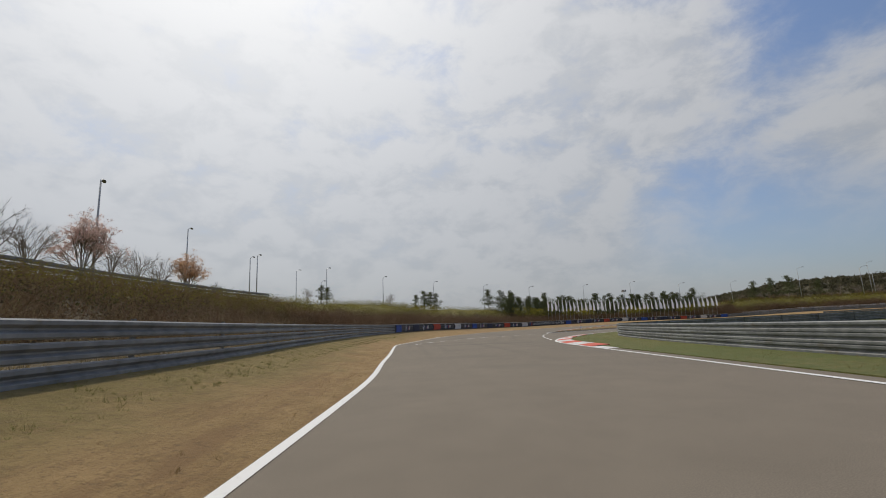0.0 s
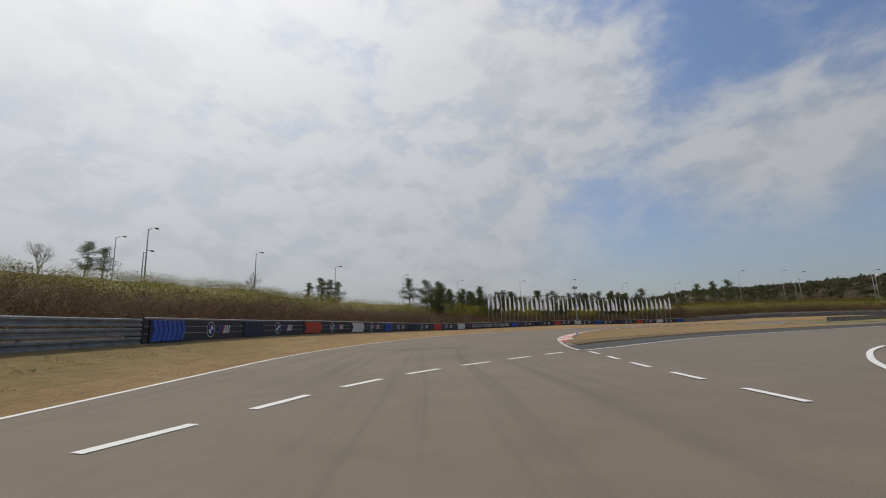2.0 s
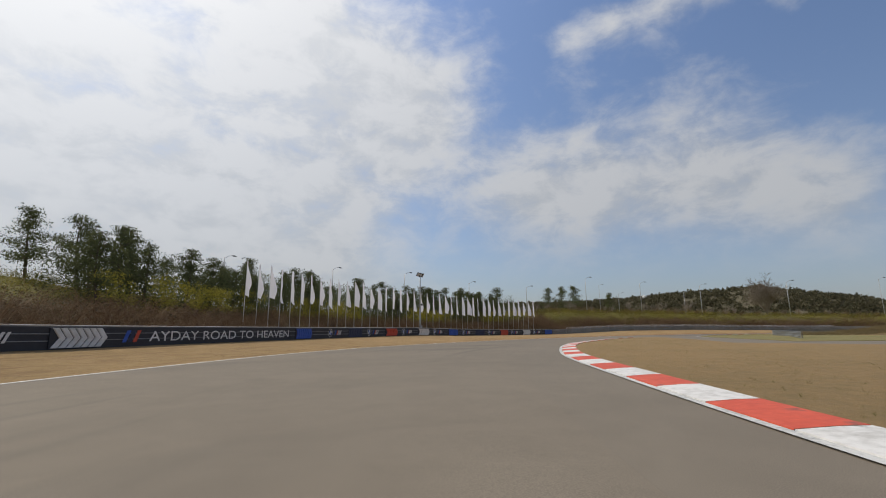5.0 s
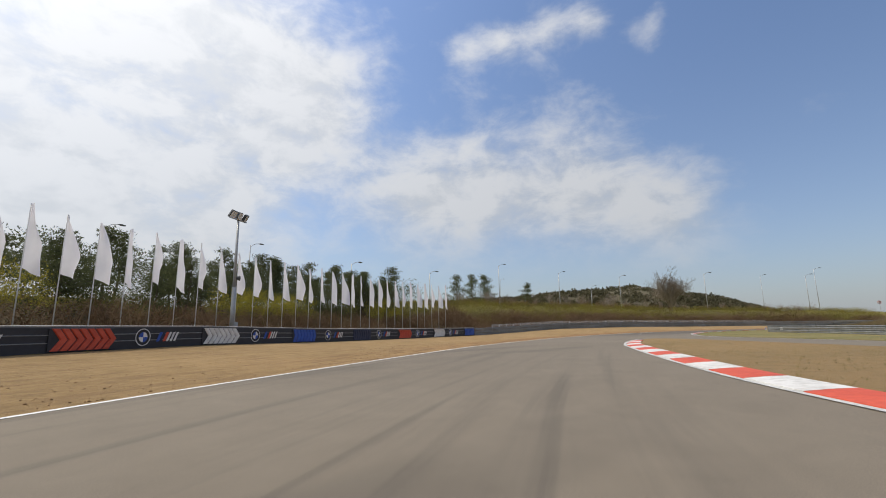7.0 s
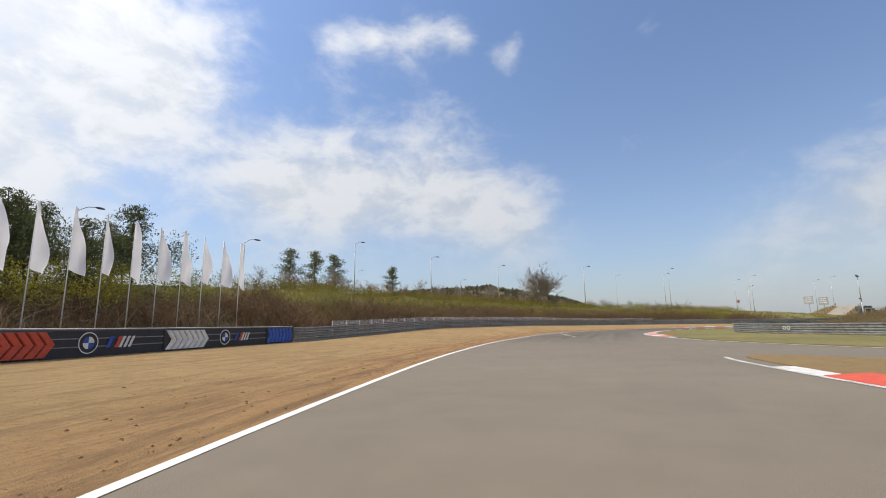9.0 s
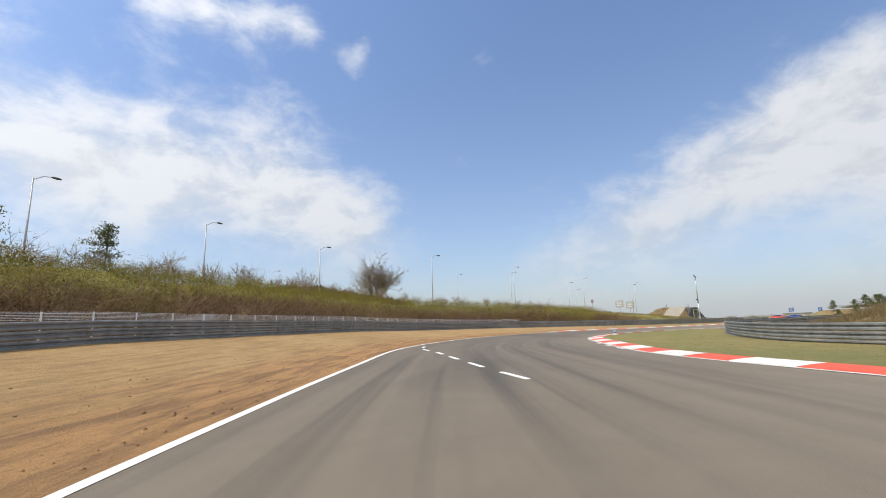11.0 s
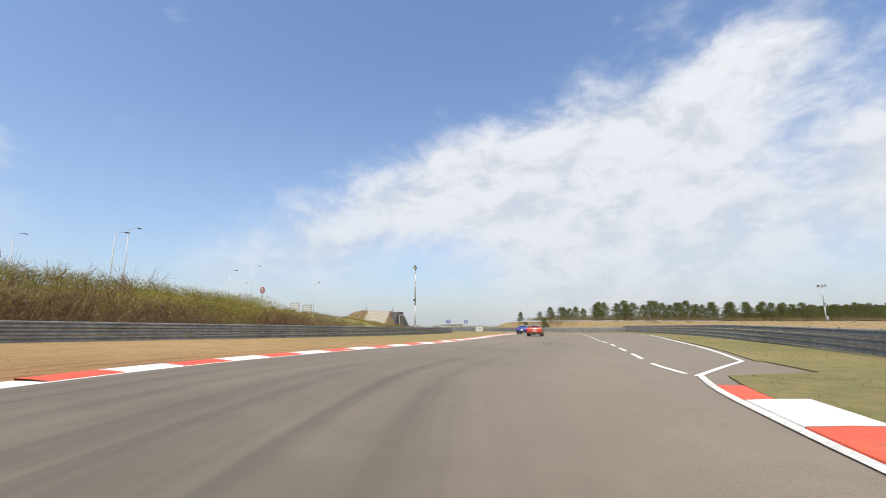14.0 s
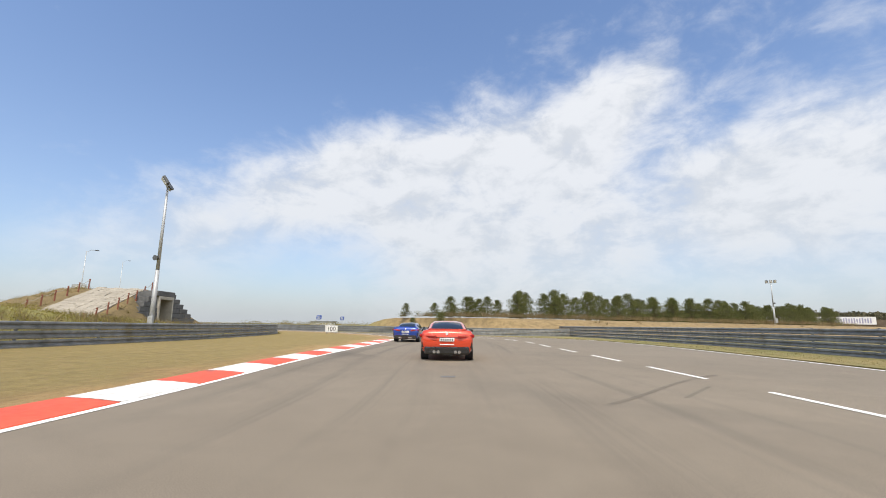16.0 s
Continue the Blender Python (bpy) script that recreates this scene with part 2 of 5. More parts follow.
_cut = _t.node("ShaderNodeSeparateXYZ")
_t.put(_t.node("ShaderNodeTexCoord").outputs["UV"], _cut.inputs[0])
_patch = _t.noise(place(_t), 0.22, 5, 0.65, 0.8)
_bare = _t.math("MULTIPLY", _t.math("MULTIPLY", _t.step(_cut.outputs[0], 165.0, 225.0), _t.step(_cut.outputs[0], 322.0, 296.0)), _t.step(_t.math("MULTIPLY_ADD", _patch, 7.0, _t.math("MULTIPLY", _cut.outputs[1], -1.0)), -1.5, 2.2))
_sown = _t.math("MULTIPLY", _t.math("MAXIMUM", _t.step(_cut.outputs[0], 118.0, 70.0), _t.step(_cut.outputs[0], 308.0, 334.0)), _t.step(_t.math("MULTIPLY_ADD", _patch, 5.0, _cut.outputs[1]), 3.4, 5.6))
_blend = _t.ramp(_t.noise(place(_t), 2.6, 7, 0.72, 0.4), [(0.35, (0.15, 0.125, 0.035)), (0.52, (0.215, 0.185, 0.055)), (0.68, (0.30, 0.215, 0.09))])
_streaky = _t.mix(_t.math("MULTIPLY", _sown, 0.66), _streaky, _blend)
_soil = _t.mix(_t.step(_rows, 0.40, 0.62), (0.38, 0.20, 0.075), (0.17, 0.085, 0.036))
_streaky = _t.mix(_t.math("MULTIPLY", _bare, 0.75), _streaky, _soil)
_t.put(_t.mix(_t.math("MULTIPLY", _t.step(_fine, 0.50, 0.66), 0.55), _streaky, (0.15, 0.095, 0.042)), _b.inputs["Base Color"])
M_TAN = turf("dry_infield_grass", (0.31, 0.20, 0.086), (0.205, 0.146, 0.058), 0.45, (0.36, 0.25, 0.13))
M_LAWN = turf("infield_grass", (0.30, 0.225, 0.092), (0.155, 0.155, 0.045), 0.52, (0.40, 0.29, 0.15))
M_GREEN = turf("green_grass", (0.24, 0.19, 0.075), (0.12, 0.145, 0.035), 0.56, (0.30, 0.22, 0.11))
M_GRAVEL = rough_stuff("pale_gravel", (0.22, 0.16, 0.09), (0.40, 0.31, 0.20), 14.0, 0.06, 0.95, 0.2)
M_WORN = rough_stuff("worn_white_paint", (0.22, 0.215, 0.20), (0.62, 0.61, 0.58), 14.0, 0.002, 0.7, 0.8, spread=(0.28, 0.55))
M_WHITE = rough_stuff("white_road_paint", (0.42, 0.41, 0.39), (0.80, 0.79, 0.76), 12.0, 0.002, 0.7, 0.5, spread=(0.2, 0.45))
M_KERB_W = rough_stuff("white_kerb_paint", (0.40, 0.38, 0.34), (0.74, 0.72, 0.69), 6.0, 0.004, 0.6, 0.8, (0.63, 1.6, (0.30, 0.28, 0.26)), spread=(0.25, 0.55))
M_KERB_R = rough_stuff("red_kerb_paint", (0.50, 0.06, 0.025), (0.72, 0.115, 0.048), 6.0, 0.004, 0.6, 0.8, (0.62, 1.6, (0.30, 0.08, 0.05)))
M_STEEL = rough_stuff("galvanised_steel", (0.115, 0.12, 0.125), (0.31, 0.32, 0.325), 3.0, 0.002, 0.55, 0.6, (0.60, 1.1, (0.16, 0.145, 0.12)), metal=0.25)
M_POST = rough_stuff("steel_post", (0.10, 0.105, 0.11), (0.2, 0.2, 0.2), 6.0, 0.002, 0.6, 0.5, metal=0.3)
M_POLE = paint("pale_grey_pole", (0.42, 0.43, 0.44), 0.45, 0.3)
M_LAMP = paint("dark_lamp_head", (0.08, 0.085, 0.09), 0.5)
M_RUBBER = rough_stuff("black_rubber", (0.012, 0.012, 0.014), (0.035, 0.036, 0.04), 6.0, 0.003, 0.7, 0.5)
M_BELT = rough_stuff("black_barrier_belt", (0.013, 0.014, 0.02), (0.028, 0.03, 0.04), 4.0, 0.003, 0.6, 0.4)
M_NAVY = rough_stuff("navy_barrier_paint", (0.012, 0.018, 0.05), (0.025, 0.035, 0.085), 4.0, 0.004, 0.6, 0.5)
M_BLUE = rough_stuff("blue_barrier_paint", (0.012, 0.055, 0.30), (0.03, 0.10, 0.48), 4.0, 0.004, 0.55, 0.5)
M_RED = rough_stuff("red_barrier_paint", (0.42, 0.045, 0.02), (0.62, 0.09, 0.045), 4.0, 0.004, 0.55, 0.5)
M_PALE = rough_stuff("white_barrier_paint", (0.5, 0.5, 0.5), (0.78, 0.78, 0.78), 4.0, 0.004, 0.55, 0.5)
M_CLOTH = rough_stuff("white_flag_cloth", (0.74, 0.73, 0.79), (0.88, 0.87, 0.92), 3.0, 0.004, 0.85, 0.6)
_n = M_CLOTH.node_tree
_t = Tree(_n)
_thin = _t.node("ShaderNodeBsdfTranslucent")
_thin.inputs[0].default_value = (0.86, 0.85, 0.91, 1)
_both = _t.node("ShaderNodeMixShader")
_both.inputs[0].default_value = 0.55
_n.links.new(_n.nodes["Principled BSDF"].outputs[0], _both.inputs[1])
_n.links.new(_thin.outputs[0], _both.inputs[2])
_n.links.new(_both.outputs[0], _n.nodes["Material Output"].inputs[0])
M_CONCRETE = rough_stuff("weathered_concrete", (0.30, 0.28, 0.24), (0.50, 0.47, 0.41), 3.0, 0.02, 0.9, 0.25)
M_BLOCK = rough_stuff("dark_stone_block", (0.07, 0.072, 0.075), (0.16, 0.16, 0.16), 3.0, 0.03, 0.9, 0.4)
M_BARK = rough_stuff("bark", (0.06, 0.045, 0.03), (0.14, 0.11, 0.08), 8.0, 0.03, 0.95, 0.6)
M_TWIG = rough_stuff("grey_twig", (0.17, 0.14, 0.11), (0.32, 0.27, 0.22), 8.0, 0.0, 0.95, 0.6)
M_NEEDLE = leafy("pine_needles", [(0.1, (0.06, 0.075, 0.026)), (0.5, (0.14, 0.155, 0.054)), (0.9, (0.26, 0.255, 0.10))])
M_DARKNEEDLE = leafy("dark_pine_needles", [(0.1, (0.05, 0.064, 0.03)), (0.6, (0.115, 0.13, 0.058)), (0.95, (0.20, 0.205, 0.095))])
M_FRESH = leafy("fresh_shrub_leaves", [(0.1, (0.105, 0.095, 0.018)), (0.5, (0.225, 0.195, 0.034)), (0.9, (0.37, 0.315, 0.065))], 0.8, 0.35)
M_BRUSH = leafy("leafless_brush", [(0.1, (0.08, 0.047, 0.026)), (0.5, (0.18, 0.113, 0.064)), (0.9, (0.36, 0.255, 0.16))], 0.9, 0.2)
M_STRAW = leafy("dry_grass_blades", [(0.1, (0.13, 0.10, 0.05)), (0.5, (0.25, 0.19, 0.10)), (0.9, (0.34, 0.28, 0.14))])
M_PINK = leafy("pink_blossom", [(0.1, (0.50, 0.33, 0.28)), (0.5, (0.68, 0.50, 0.44)), (0.9, (0.80, 0.64, 0.58))], 0.8, 0.6)
M_AMBER = leafy("amber_young_leaves", [(0.1, (0.50, 0.31, 0.19)), (0.5, (0.66, 0.44, 0.29)), (0.9, (0.76, 0.56, 0.40))], 0.8, 0.6)
M_WOODS = leafy("mixed_hill_woods", [(0.1, (0.06, 0.062, 0.036)), (0.5, (0.12, 0.11, 0.062)), (0.9, (0.20, 0.175, 0.11))])
M_HILL = rough_stuff("hill_soil", (0.09, 0.08, 0.05), (0.16, 0.14, 0.09), 0.4, 0.3, 0.95, 0.02)

# ---- small building helpers ----


def mesh(name, verts, faces, mat, uvs=None, smooth=False):
    me = bpy.data.meshes.new(name)
    me.from_pydata([tuple(v) for v in verts], [], faces)
    for one in (mat if isinstance(mat, (list, tuple)) else [mat]):
        me.materials.append(one)
    if uvs is not None:
        layer = me.uv_layers.new()
        index = np.empty(len(me.loops), dtype=np.int32)
        me.loops.foreach_get("vertex_index", index)
        layer.data.foreach_set("uv", np.asarray(uvs, dtype=np.float32)[index].ravel())
    if smooth:
        me.polygons.foreach_set("use_smooth", [True] * len(me.polygons))
    me.update()
    return me


def part(name, data, parent=None, label="", at=None):
    """A mesh as one object, under a thing or a part."""
    ob = new(name, data)
    if parent is not None:
        ob.parent = parent
    if at is not None:
        ob.matrix_basis = at
    return tagged(ob, label)


def thing(name, label, category, group="", at=None, data=None, kind=""):
    ob = new(name, data)
    if at is not None:
        ob.matrix_basis = at
    return tagged(ob, label, category, group, kind)


def bm_mesh(name, bm, mat, smooth=False):
    me = bpy.data.meshes.new(name)
    bm.to_mesh(me)
    bm.free()
    for one in (mat if isinstance(mat, (list, tuple)) else [mat]):
        me.materials.append(one)
    if smooth:
        me.polygons.foreach_set("use_smooth", [True] * len(me.polygons))
    return me


def box(size, at=(0, 0, 0), bevel=0.0, turn=None, bm=None):
    bm = bm or bmesh.new()
    m = Matrix.Translation(at) @ (turn or Matrix()) @ Matrix.Diagonal((*size, 1))
    made = bmesh.ops.create_cube(bm, size=1, matrix=m)
    if bevel:
        edges = list({e for v in made["verts"] for e in v.link_edges})
        bmesh.ops.bevel(bm, geom=edges, offset=bevel, segments=1, affect="EDGES")
    return bm


def rod(a, b, ra, rb=None, sides=8, bm=None):
    """A tapered rod from a to b."""
    bm = bm or bmesh.new()
    a, b = Vector(a), Vector(b)
    m = Matrix.Translation((a + b) / 2) @ (b - a).to_track_quat("Z", "Y").to_matrix().to_4x4()
    bmesh.ops.create_cone(bm, cap_ends=True, segments=sides, radius1=ra, radius2=ra if rb is None else rb, depth=(b - a).length, matrix=m)
    return bm


def curve_points(points, step=1.0):
    """A smooth line through the points, about one point every step metres."""
    p = np.array(points, float)
    q = np.vstack([2 * p[0] - p[1], p, 2 * p[-1] - p[-2]])
    out = []
    for i in range(1, len(q) - 2):
        a, b, c, d = q[i - 1:i + 3]
        n = max(2, int(np.hypot(*(c - b)) / step))
        for u in np.arange(n) / n:
            out.append(0.5 * (2 * b + (c - a) * u + (2 * a - 5 * b + 4 * c - d) * u * u + (3 * b - a - 3 * c + d) * u ** 3))
    return np.array(out + [p[-1]])


class Line:
    """A line of the plan by its length: places, headings and sideways offsets."""

    def __init__(self, points, step=0.5):
        self.p = curve_points(points, step)
        self.s = np.r_[0, np.cumsum(np.hypot(*np.diff(self.p, axis=0).T))]
        t = np.gradient(self.p, axis=0)
        self.t = t / np.hypot(*t.T)[:, None]
        self.n = np.stack([-self.t[:, 1], self.t[:, 0]], -1)
        self.length = self.s[-1]

    def at(self, s, off=0.0):
        s = np.asarray(s, float)
        base = np.stack([np.interp(s, self.s, self.p[:, k]) for k in (0, 1)], -1)
        side = np.stack([np.interp(s, self.s, self.n[:, k]) for k in (0, 1)], -1)
        return base + side * np.asarray(off, float)[..., None]

    def heading(self, s):
        return math.atan2(np.interp(s, self.s, self.t[:, 1]), np.interp(s, self.s, self.t[:, 0]))

    def near(self, x, y):
        return float(self.s[np.argmin(np.hypot(self.p[:, 0] - x, self.p[:, 1] - y))])

    def signed(self, pts):
        """Distance to the left of the line (negative: right), and the length along it."""
        pts = np.asarray(pts, float)
        d, s = np.empty(len(pts)), np.empty(len(pts))
        p, n, ss = self.p[::4], self.n[::4], self.s[::4]
        for k in range(0, len(pts), 2000):
            q = pts[k:k + 2000]
            gap = np.hypot(q[:, None, 0] - p[None, :, 0], q[:, None, 1] - p[None, :, 1])
            i = gap.argmin(1)
            side = ((q - p[i]) * n[i]).sum(1)
            d[k:k + 2000], s[k:k + 2000] = np.where(side >= 0, 1, -1) * gap[np.arange(len(q)), i], ss[i]
        return d, s


def sweep(name, line, s0, s1, profile, mat, base=None, step=1.0, closed=False, smooth=False):
    """A profile of (offset to the left, height) drawn along a line."""
    ss = np.linspace(s0, s1, max(2, int((s1 - s0) / step) + 1))
    k = len(profile)
    verts, uvs = [], []
    for s in ss:
        z0 = base(s) if base else 0.0
        run = 0.0
        for j, (off, z) in enumerate(profile):
            if j:
                run += math.hypot(off - profile[j - 1][0], z - profile[j - 1][1])
            x, y = line.at(s, off)
            verts.append((x, y, z0 + z))
            uvs.append((s, run))
    faces = []
    for i in range(len(ss) - 1):
        for j in range(k if closed else k - 1):
            a, b = i * k + j, i * k + (j + 1) % k
            faces.append((a, a + k, b + k, b))
    if closed:
        faces += [tuple(range(k)), tuple(range(len(ss) * k - 1, (len(ss) - 1) * k - 1, -1))]
    return mesh(name, verts, faces, mat, uvs, smooth)


def filled(name, outline, z, mat, skirt=0.0):
    """A flat sheet inside an outline, with an edge of its own where skirt is given."""
    bm = bmesh.new()
    vs = [bm.verts.new((x, y, z)) for x, y in outline]
    es = [bm.edges.new((vs[i], vs[(i + 1) % len(vs)])) for i in range(len(vs))]
    bmesh.ops.triangle_fill(bm, use_beauty=True, use_dissolve=False, edges=es)
    bmesh.ops.recalc_face_normals(bm, faces=bm.faces)
    if bm.faces and sum(f.normal.z for f in bm.faces) < 0:
        bmesh.ops.reverse_faces(bm, faces=bm.faces)
    if skirt:
        low = [bm.verts.new((x, y, z - skirt)) for x, y in outline]
        n = len(vs)
        for i in range(n):
            bm.faces.new((vs[i], vs[(i + 1) % n], low[(i + 1) % n], low[i]))
    return bm_mesh(name, bm, mat)


# ---- the plan ----
WALL = Line([(-5.9, -37), (-6, 0), (-6.4, 14), (-7, 21), (-7.4, 30), (-7.4, 40), (-6.9, 48), (-6.1, 55), (-4.9, 62), (-3.2, 68.3),
             (-0.2, 75.2), (3.3, 82.5), (6.8, 90.2), (10.7, 97.4), (15.6, 104), (21.5, 110.7), (28, 117), (35, 123.2),
             (42, 128.6), (49.5, 133.2), (56.5, 136.6), (63.9, 139.5), (71, 141.9), (79, 144.3), (88, 146.3), (97, 147.5),
             (106, 148.2), (114, 148.2), (122, 147.2), (130, 145.4), (138.6, 142.8), (147, 140.2), (154.5, 137.2),
             (161.5, 133.6), (168, 128.6), (173.5, 122), (178, 114.5), (181.8, 107.3), (186.5, 99.3), (192.8, 89.8), (199, 81.3),
             (206, 72.5), (214, 64), (223.5, 57.5), (236, 53.5), (254, 51.5), (284, 50.5)])
EDGE = Line([(-2, -37), (-1.9, -12), (-1.85, 0), (-1.9, 8.3), (-2.05, 12.5), (-2.5, 17.6), (-2.9, 23), (-3.5, 29.5), (-3.9, 34),
             (-3.9, 37.5), (-3.5, 40.5), (-2.9, 44.5), (-2.2, 50), (-1.5, 55), (-0.6, 59.3), (0.5, 63.3), (2.4, 69), (4.9, 75),
             (7.6, 80.7), (10.4, 85.9), (14.2, 91.6), (21, 100.3), (29, 108.6), (37, 114.6), (44.5, 118.6), (51, 121.5),
             (59.3, 124.9), (68, 128.2), (78.8, 131.2), (88, 133.2), (98.4, 134.8), (106.4, 135.4), (114, 135.7), (122, 135.9),
             (127, 135.5), (132.7, 134.4), (141, 131.9), (149, 128), (155, 123.7), (160.2, 119.1), (163.7, 115), (167.3, 109.3),
             (170.6, 103.2), (174.1, 97), (178, 91.2), (181.9, 85.6), (186.6, 79.6), (190.8, 73.8), (197, 65), (203.5, 57.3),
             (212, 52), (226, 48), (246, 46), (284, 45)])
INNER_A = Line([(7.4, -37), (7.3, -8), (7.1, 8), (7, 15), (6.9, 21), (6.9, 26.5), (7.2, 29.5), (7.9, 32), (8.7, 34.3), (9.9, 36.8),
                (11.2, 39.2), (12.8, 41.6), (16.5, 45), (22, 48.5), (31, 52), (58, 58.5), (112, 66)])
INNER_B = Line([(11.9, 53.2), (12.4, 55), (13.5, 58), (15.1, 62), (17.3, 67), (19.4, 71), (21.9, 75.2), (26, 81.3), (31.5, 88.3), (38.5, 96.5),
                (46, 103.4), (50.4, 106.9), (53.9, 109.4), (57.2, 111.4), (61.9, 113.9), (65.6, 115.8), (69.9, 117.9),
                (72.7, 119.2), (77.6, 120.9), (82, 122), (86, 122.6), (87.5, 121.6), (86, 118.5), (80, 113), (72, 106),
                (64, 99.5)])
INNER_C = Line([(72, 98.8), (80, 105.8), (88, 113), (93.5, 117.8), (100, 121.3), (105, 122.9), (109, 123.9), (113, 124.7), (117, 125),
                (121, 124.7), (125.9, 124.1), (130, 123.5), (133.3, 122.7), (136.8, 121.3), (139.5, 119.8), (141.6, 118.4),
                (144, 116.4), (146.2, 114.2), (148.4, 111.2), (150, 108.8), (151.2, 106.6)])
PIT = Line([(152.4, 100.6), (156, 93.9), (160.5, 86.3), (167, 75.7), (172.8, 66.2), (179.6, 56), (186, 48.2), (191, 44.2), (198, 42.6),
            (210, 43.9), (232, 44)])
DASH = Line([(151.6, 106.6), (153.8, 104.1), (157.2, 99.4), (160.3, 95.2), (163.7, 90.6), (167.1, 86.3), (170.4, 82.2), (174, 77.3),
             (178.5, 71.3), (184.7, 63.3), (192, 54), (200, 48.8), (212, 46.6), (236, 46)])
RAIL_R = Line([(84, 101.5), (96, 106.5), (103, 109.6), (108, 112.3), (112.5, 114.8), (117, 116.5), (121, 116.9), (125.2, 116), (131, 113.8), (136.5, 110.9), (141.5, 106.7),
               (146.2, 101), (149.8, 94.6), (153.4, 88), (157.3, 81.5), (163.6, 71.5), (170, 61.5), (177, 51.6), (184, 43.6),
               (191.5, 36.5), (197, 31.5), (200, 27), (201.5, 21)])
RAIL_X = Line([(195.6, 31.4), (200.5, 37.2), (206, 40), (215, 41.6), (232, 41), (284, 38)])
RAIL_0 = Line([(10.4, -37), (10.4, 8), (10.6, 17), (11.2, 24), (12, 29.5), (12.7, 33), (14, 36.6), (16.6, 39.4), (20.5, 41.2), (28, 42.6),
               (60, 47)])


BASE = ([0, 50, 75, 110, 138, 150, 195, 207, 222, 238, 250, 262, 285, 300, 315, 335, 355, 380, 430],
        [0.6, 0.65, 0.8, 0.9, 0.65, 0.55, 0.65, 0.45, 0.35, 0.35, 0.6, 0.95, 1.0, 0.8, 0.65, 0.45, 0.25, 0.1, 0.1])
BANK = ([0, 60, 90, 125, 140, 165, 185, 222, 240, 256, 295, 310, 322, 332, 345, 358, 380, 400, 430, 470],
        [5.7, 5.8, 6.0, 6.5, 6.0, 5.4, 4.4, 4.2, 5.2, 5.7, 5.5, 5.0, 4.7, 4.3, 3.7, 3.1, 1.9, 0.9, 0.6, 0.5])


PINES = Line([(226, 38), (216, 33), (209, 25), (200, 7), (186, -20), (172, -47), (160, -70)])


def wall_base(s):
    return float(np.interp(s, *BASE))


def heights(pts):
    """The ground's height at places of the plan."""
    pts = np.asarray(pts, float)
    d, s = WALL.signed(pts)
    g, _ = EDGE.signed(pts)
    base = np.interp(s, *BASE)
    top = np.interp(s, *BANK)
    z = np.where(g <= 0, 0, base * np.clip(g / np.maximum(g - np.minimum(d, 0), 0.01), 0, 1) ** 1.5)
    u = np.clip((d - 2.5) / np.interp(s, [225, 250], [19, 9.5]), 0, 1)
    z = z + np.where(d > 0, (top - base) * (0.5 * u * u * (3 - 2 * u) + 0.5 * (1 - (1 - u) ** 1.8)), 0)
    e, _ = RAIL_R.signed(pts)
    v = np.clip((-e - 3) / 12, 0, 1)
    v = v * np.clip((30 + e) / 12, 0, 1)
    z = z + np.where(g < -8, 2.6 * v * v * (3 - 2 * v) * np.clip((pts[:, 0] - 116) / 16, 0, 1) * np.clip((pts[:, 1] - 68) / 18, 0, 1), 0)
    f, _ = PINES.signed(pts)
    w = np.clip((15 - np.abs(f)) / 10, 0, 1)
    return np.maximum(z, np.where((pts[:, 0] > 150) & (pts[:, 1] < 34), 2.7 * w * w * (3 - 2 * w), 0))


def height(x, y):
    return float(heights([(x, y)])[0])


# ---- ground ----
def ground_axis(lo, hi, step):
    far = [20, 45, 90, 170, 320, 600, 1100, 2000]
    return np.r_[[lo - f for f in far[::-1]], np.arange(lo, hi + 0.1, step), [hi + f for f in far]]


gx, gy = ground_axis(-70, 290, 2.5), ground_axis(-70, 230, 2.5)
grid = np.stack(np.meshgrid(gx, gy, indexing="ij"), -1).reshape(-1, 2)
gz = heights(grid)
rough = np.array([noise.noise(Vector((x * 0.13, y * 0.13, 0))) for x, y in grid])
lump, _ = WALL.signed(grid)
gz = gz + np.where(lump > 6, rough * 0.5, 0) - np.where(lump < 0.8, 0.3, 0)
ny = len(gy)
faces = [(i * ny + j, (i + 1) * ny + j, (i + 1) * ny + j + 1, i * ny + j + 1) for i in range(len(gx) - 1) for j in range(ny - 1)]
tagged(new("ground", mesh("ground", np.c_[grid, gz], faces, M_EARTH, smooth=True)), "brown earth and grass ground with a raised bank", "ground", kind="structure")

# run-off strip of dry grass between the track and the barriers
ss = np.arange(0, EDGE.length, 1.5)
verts, faces, uvs = [], [], []
steps = [0, 0.12, 0.25, 0.38, 0.5, 0.62, 0.75, 0.88, 1, 2]
for s in ss:
    a = EDGE.at(s, 0.1)
    w = WALL.near(*a)
    b = WALL.at(w, -0.06)
    for u in steps:
        x, y = a + (b - a) * min(u, 1) + (WALL.at(w, 1.5) - b) * max(0, u - 1)
        wob = 0.014 * noise.noise(Vector((x * 0.4, y * 0.4, 3))) if 0 < u < 1 else 0
        verts.append((x, y, max(wall_base(w) * min(u, 1) ** 1.5, -0.02 + 0.04 * u) + wob * (1 if u > 0.2 else 0.3)))
        uvs.append((s, u * math.dist(a, b)))
k = len(steps)
for i in range(len(ss) - 1):
    for j in range(k - 1):
        faces.append((i * k + j, (i + 1) * k + j, (i + 1) * k + j + 1, i * k + j + 1))
tagged(new("runoff", mesh("runoff", verts, faces, M_DRY, uvs, True)), "tan dry grass run-off beside the track", "ground", kind="structure")

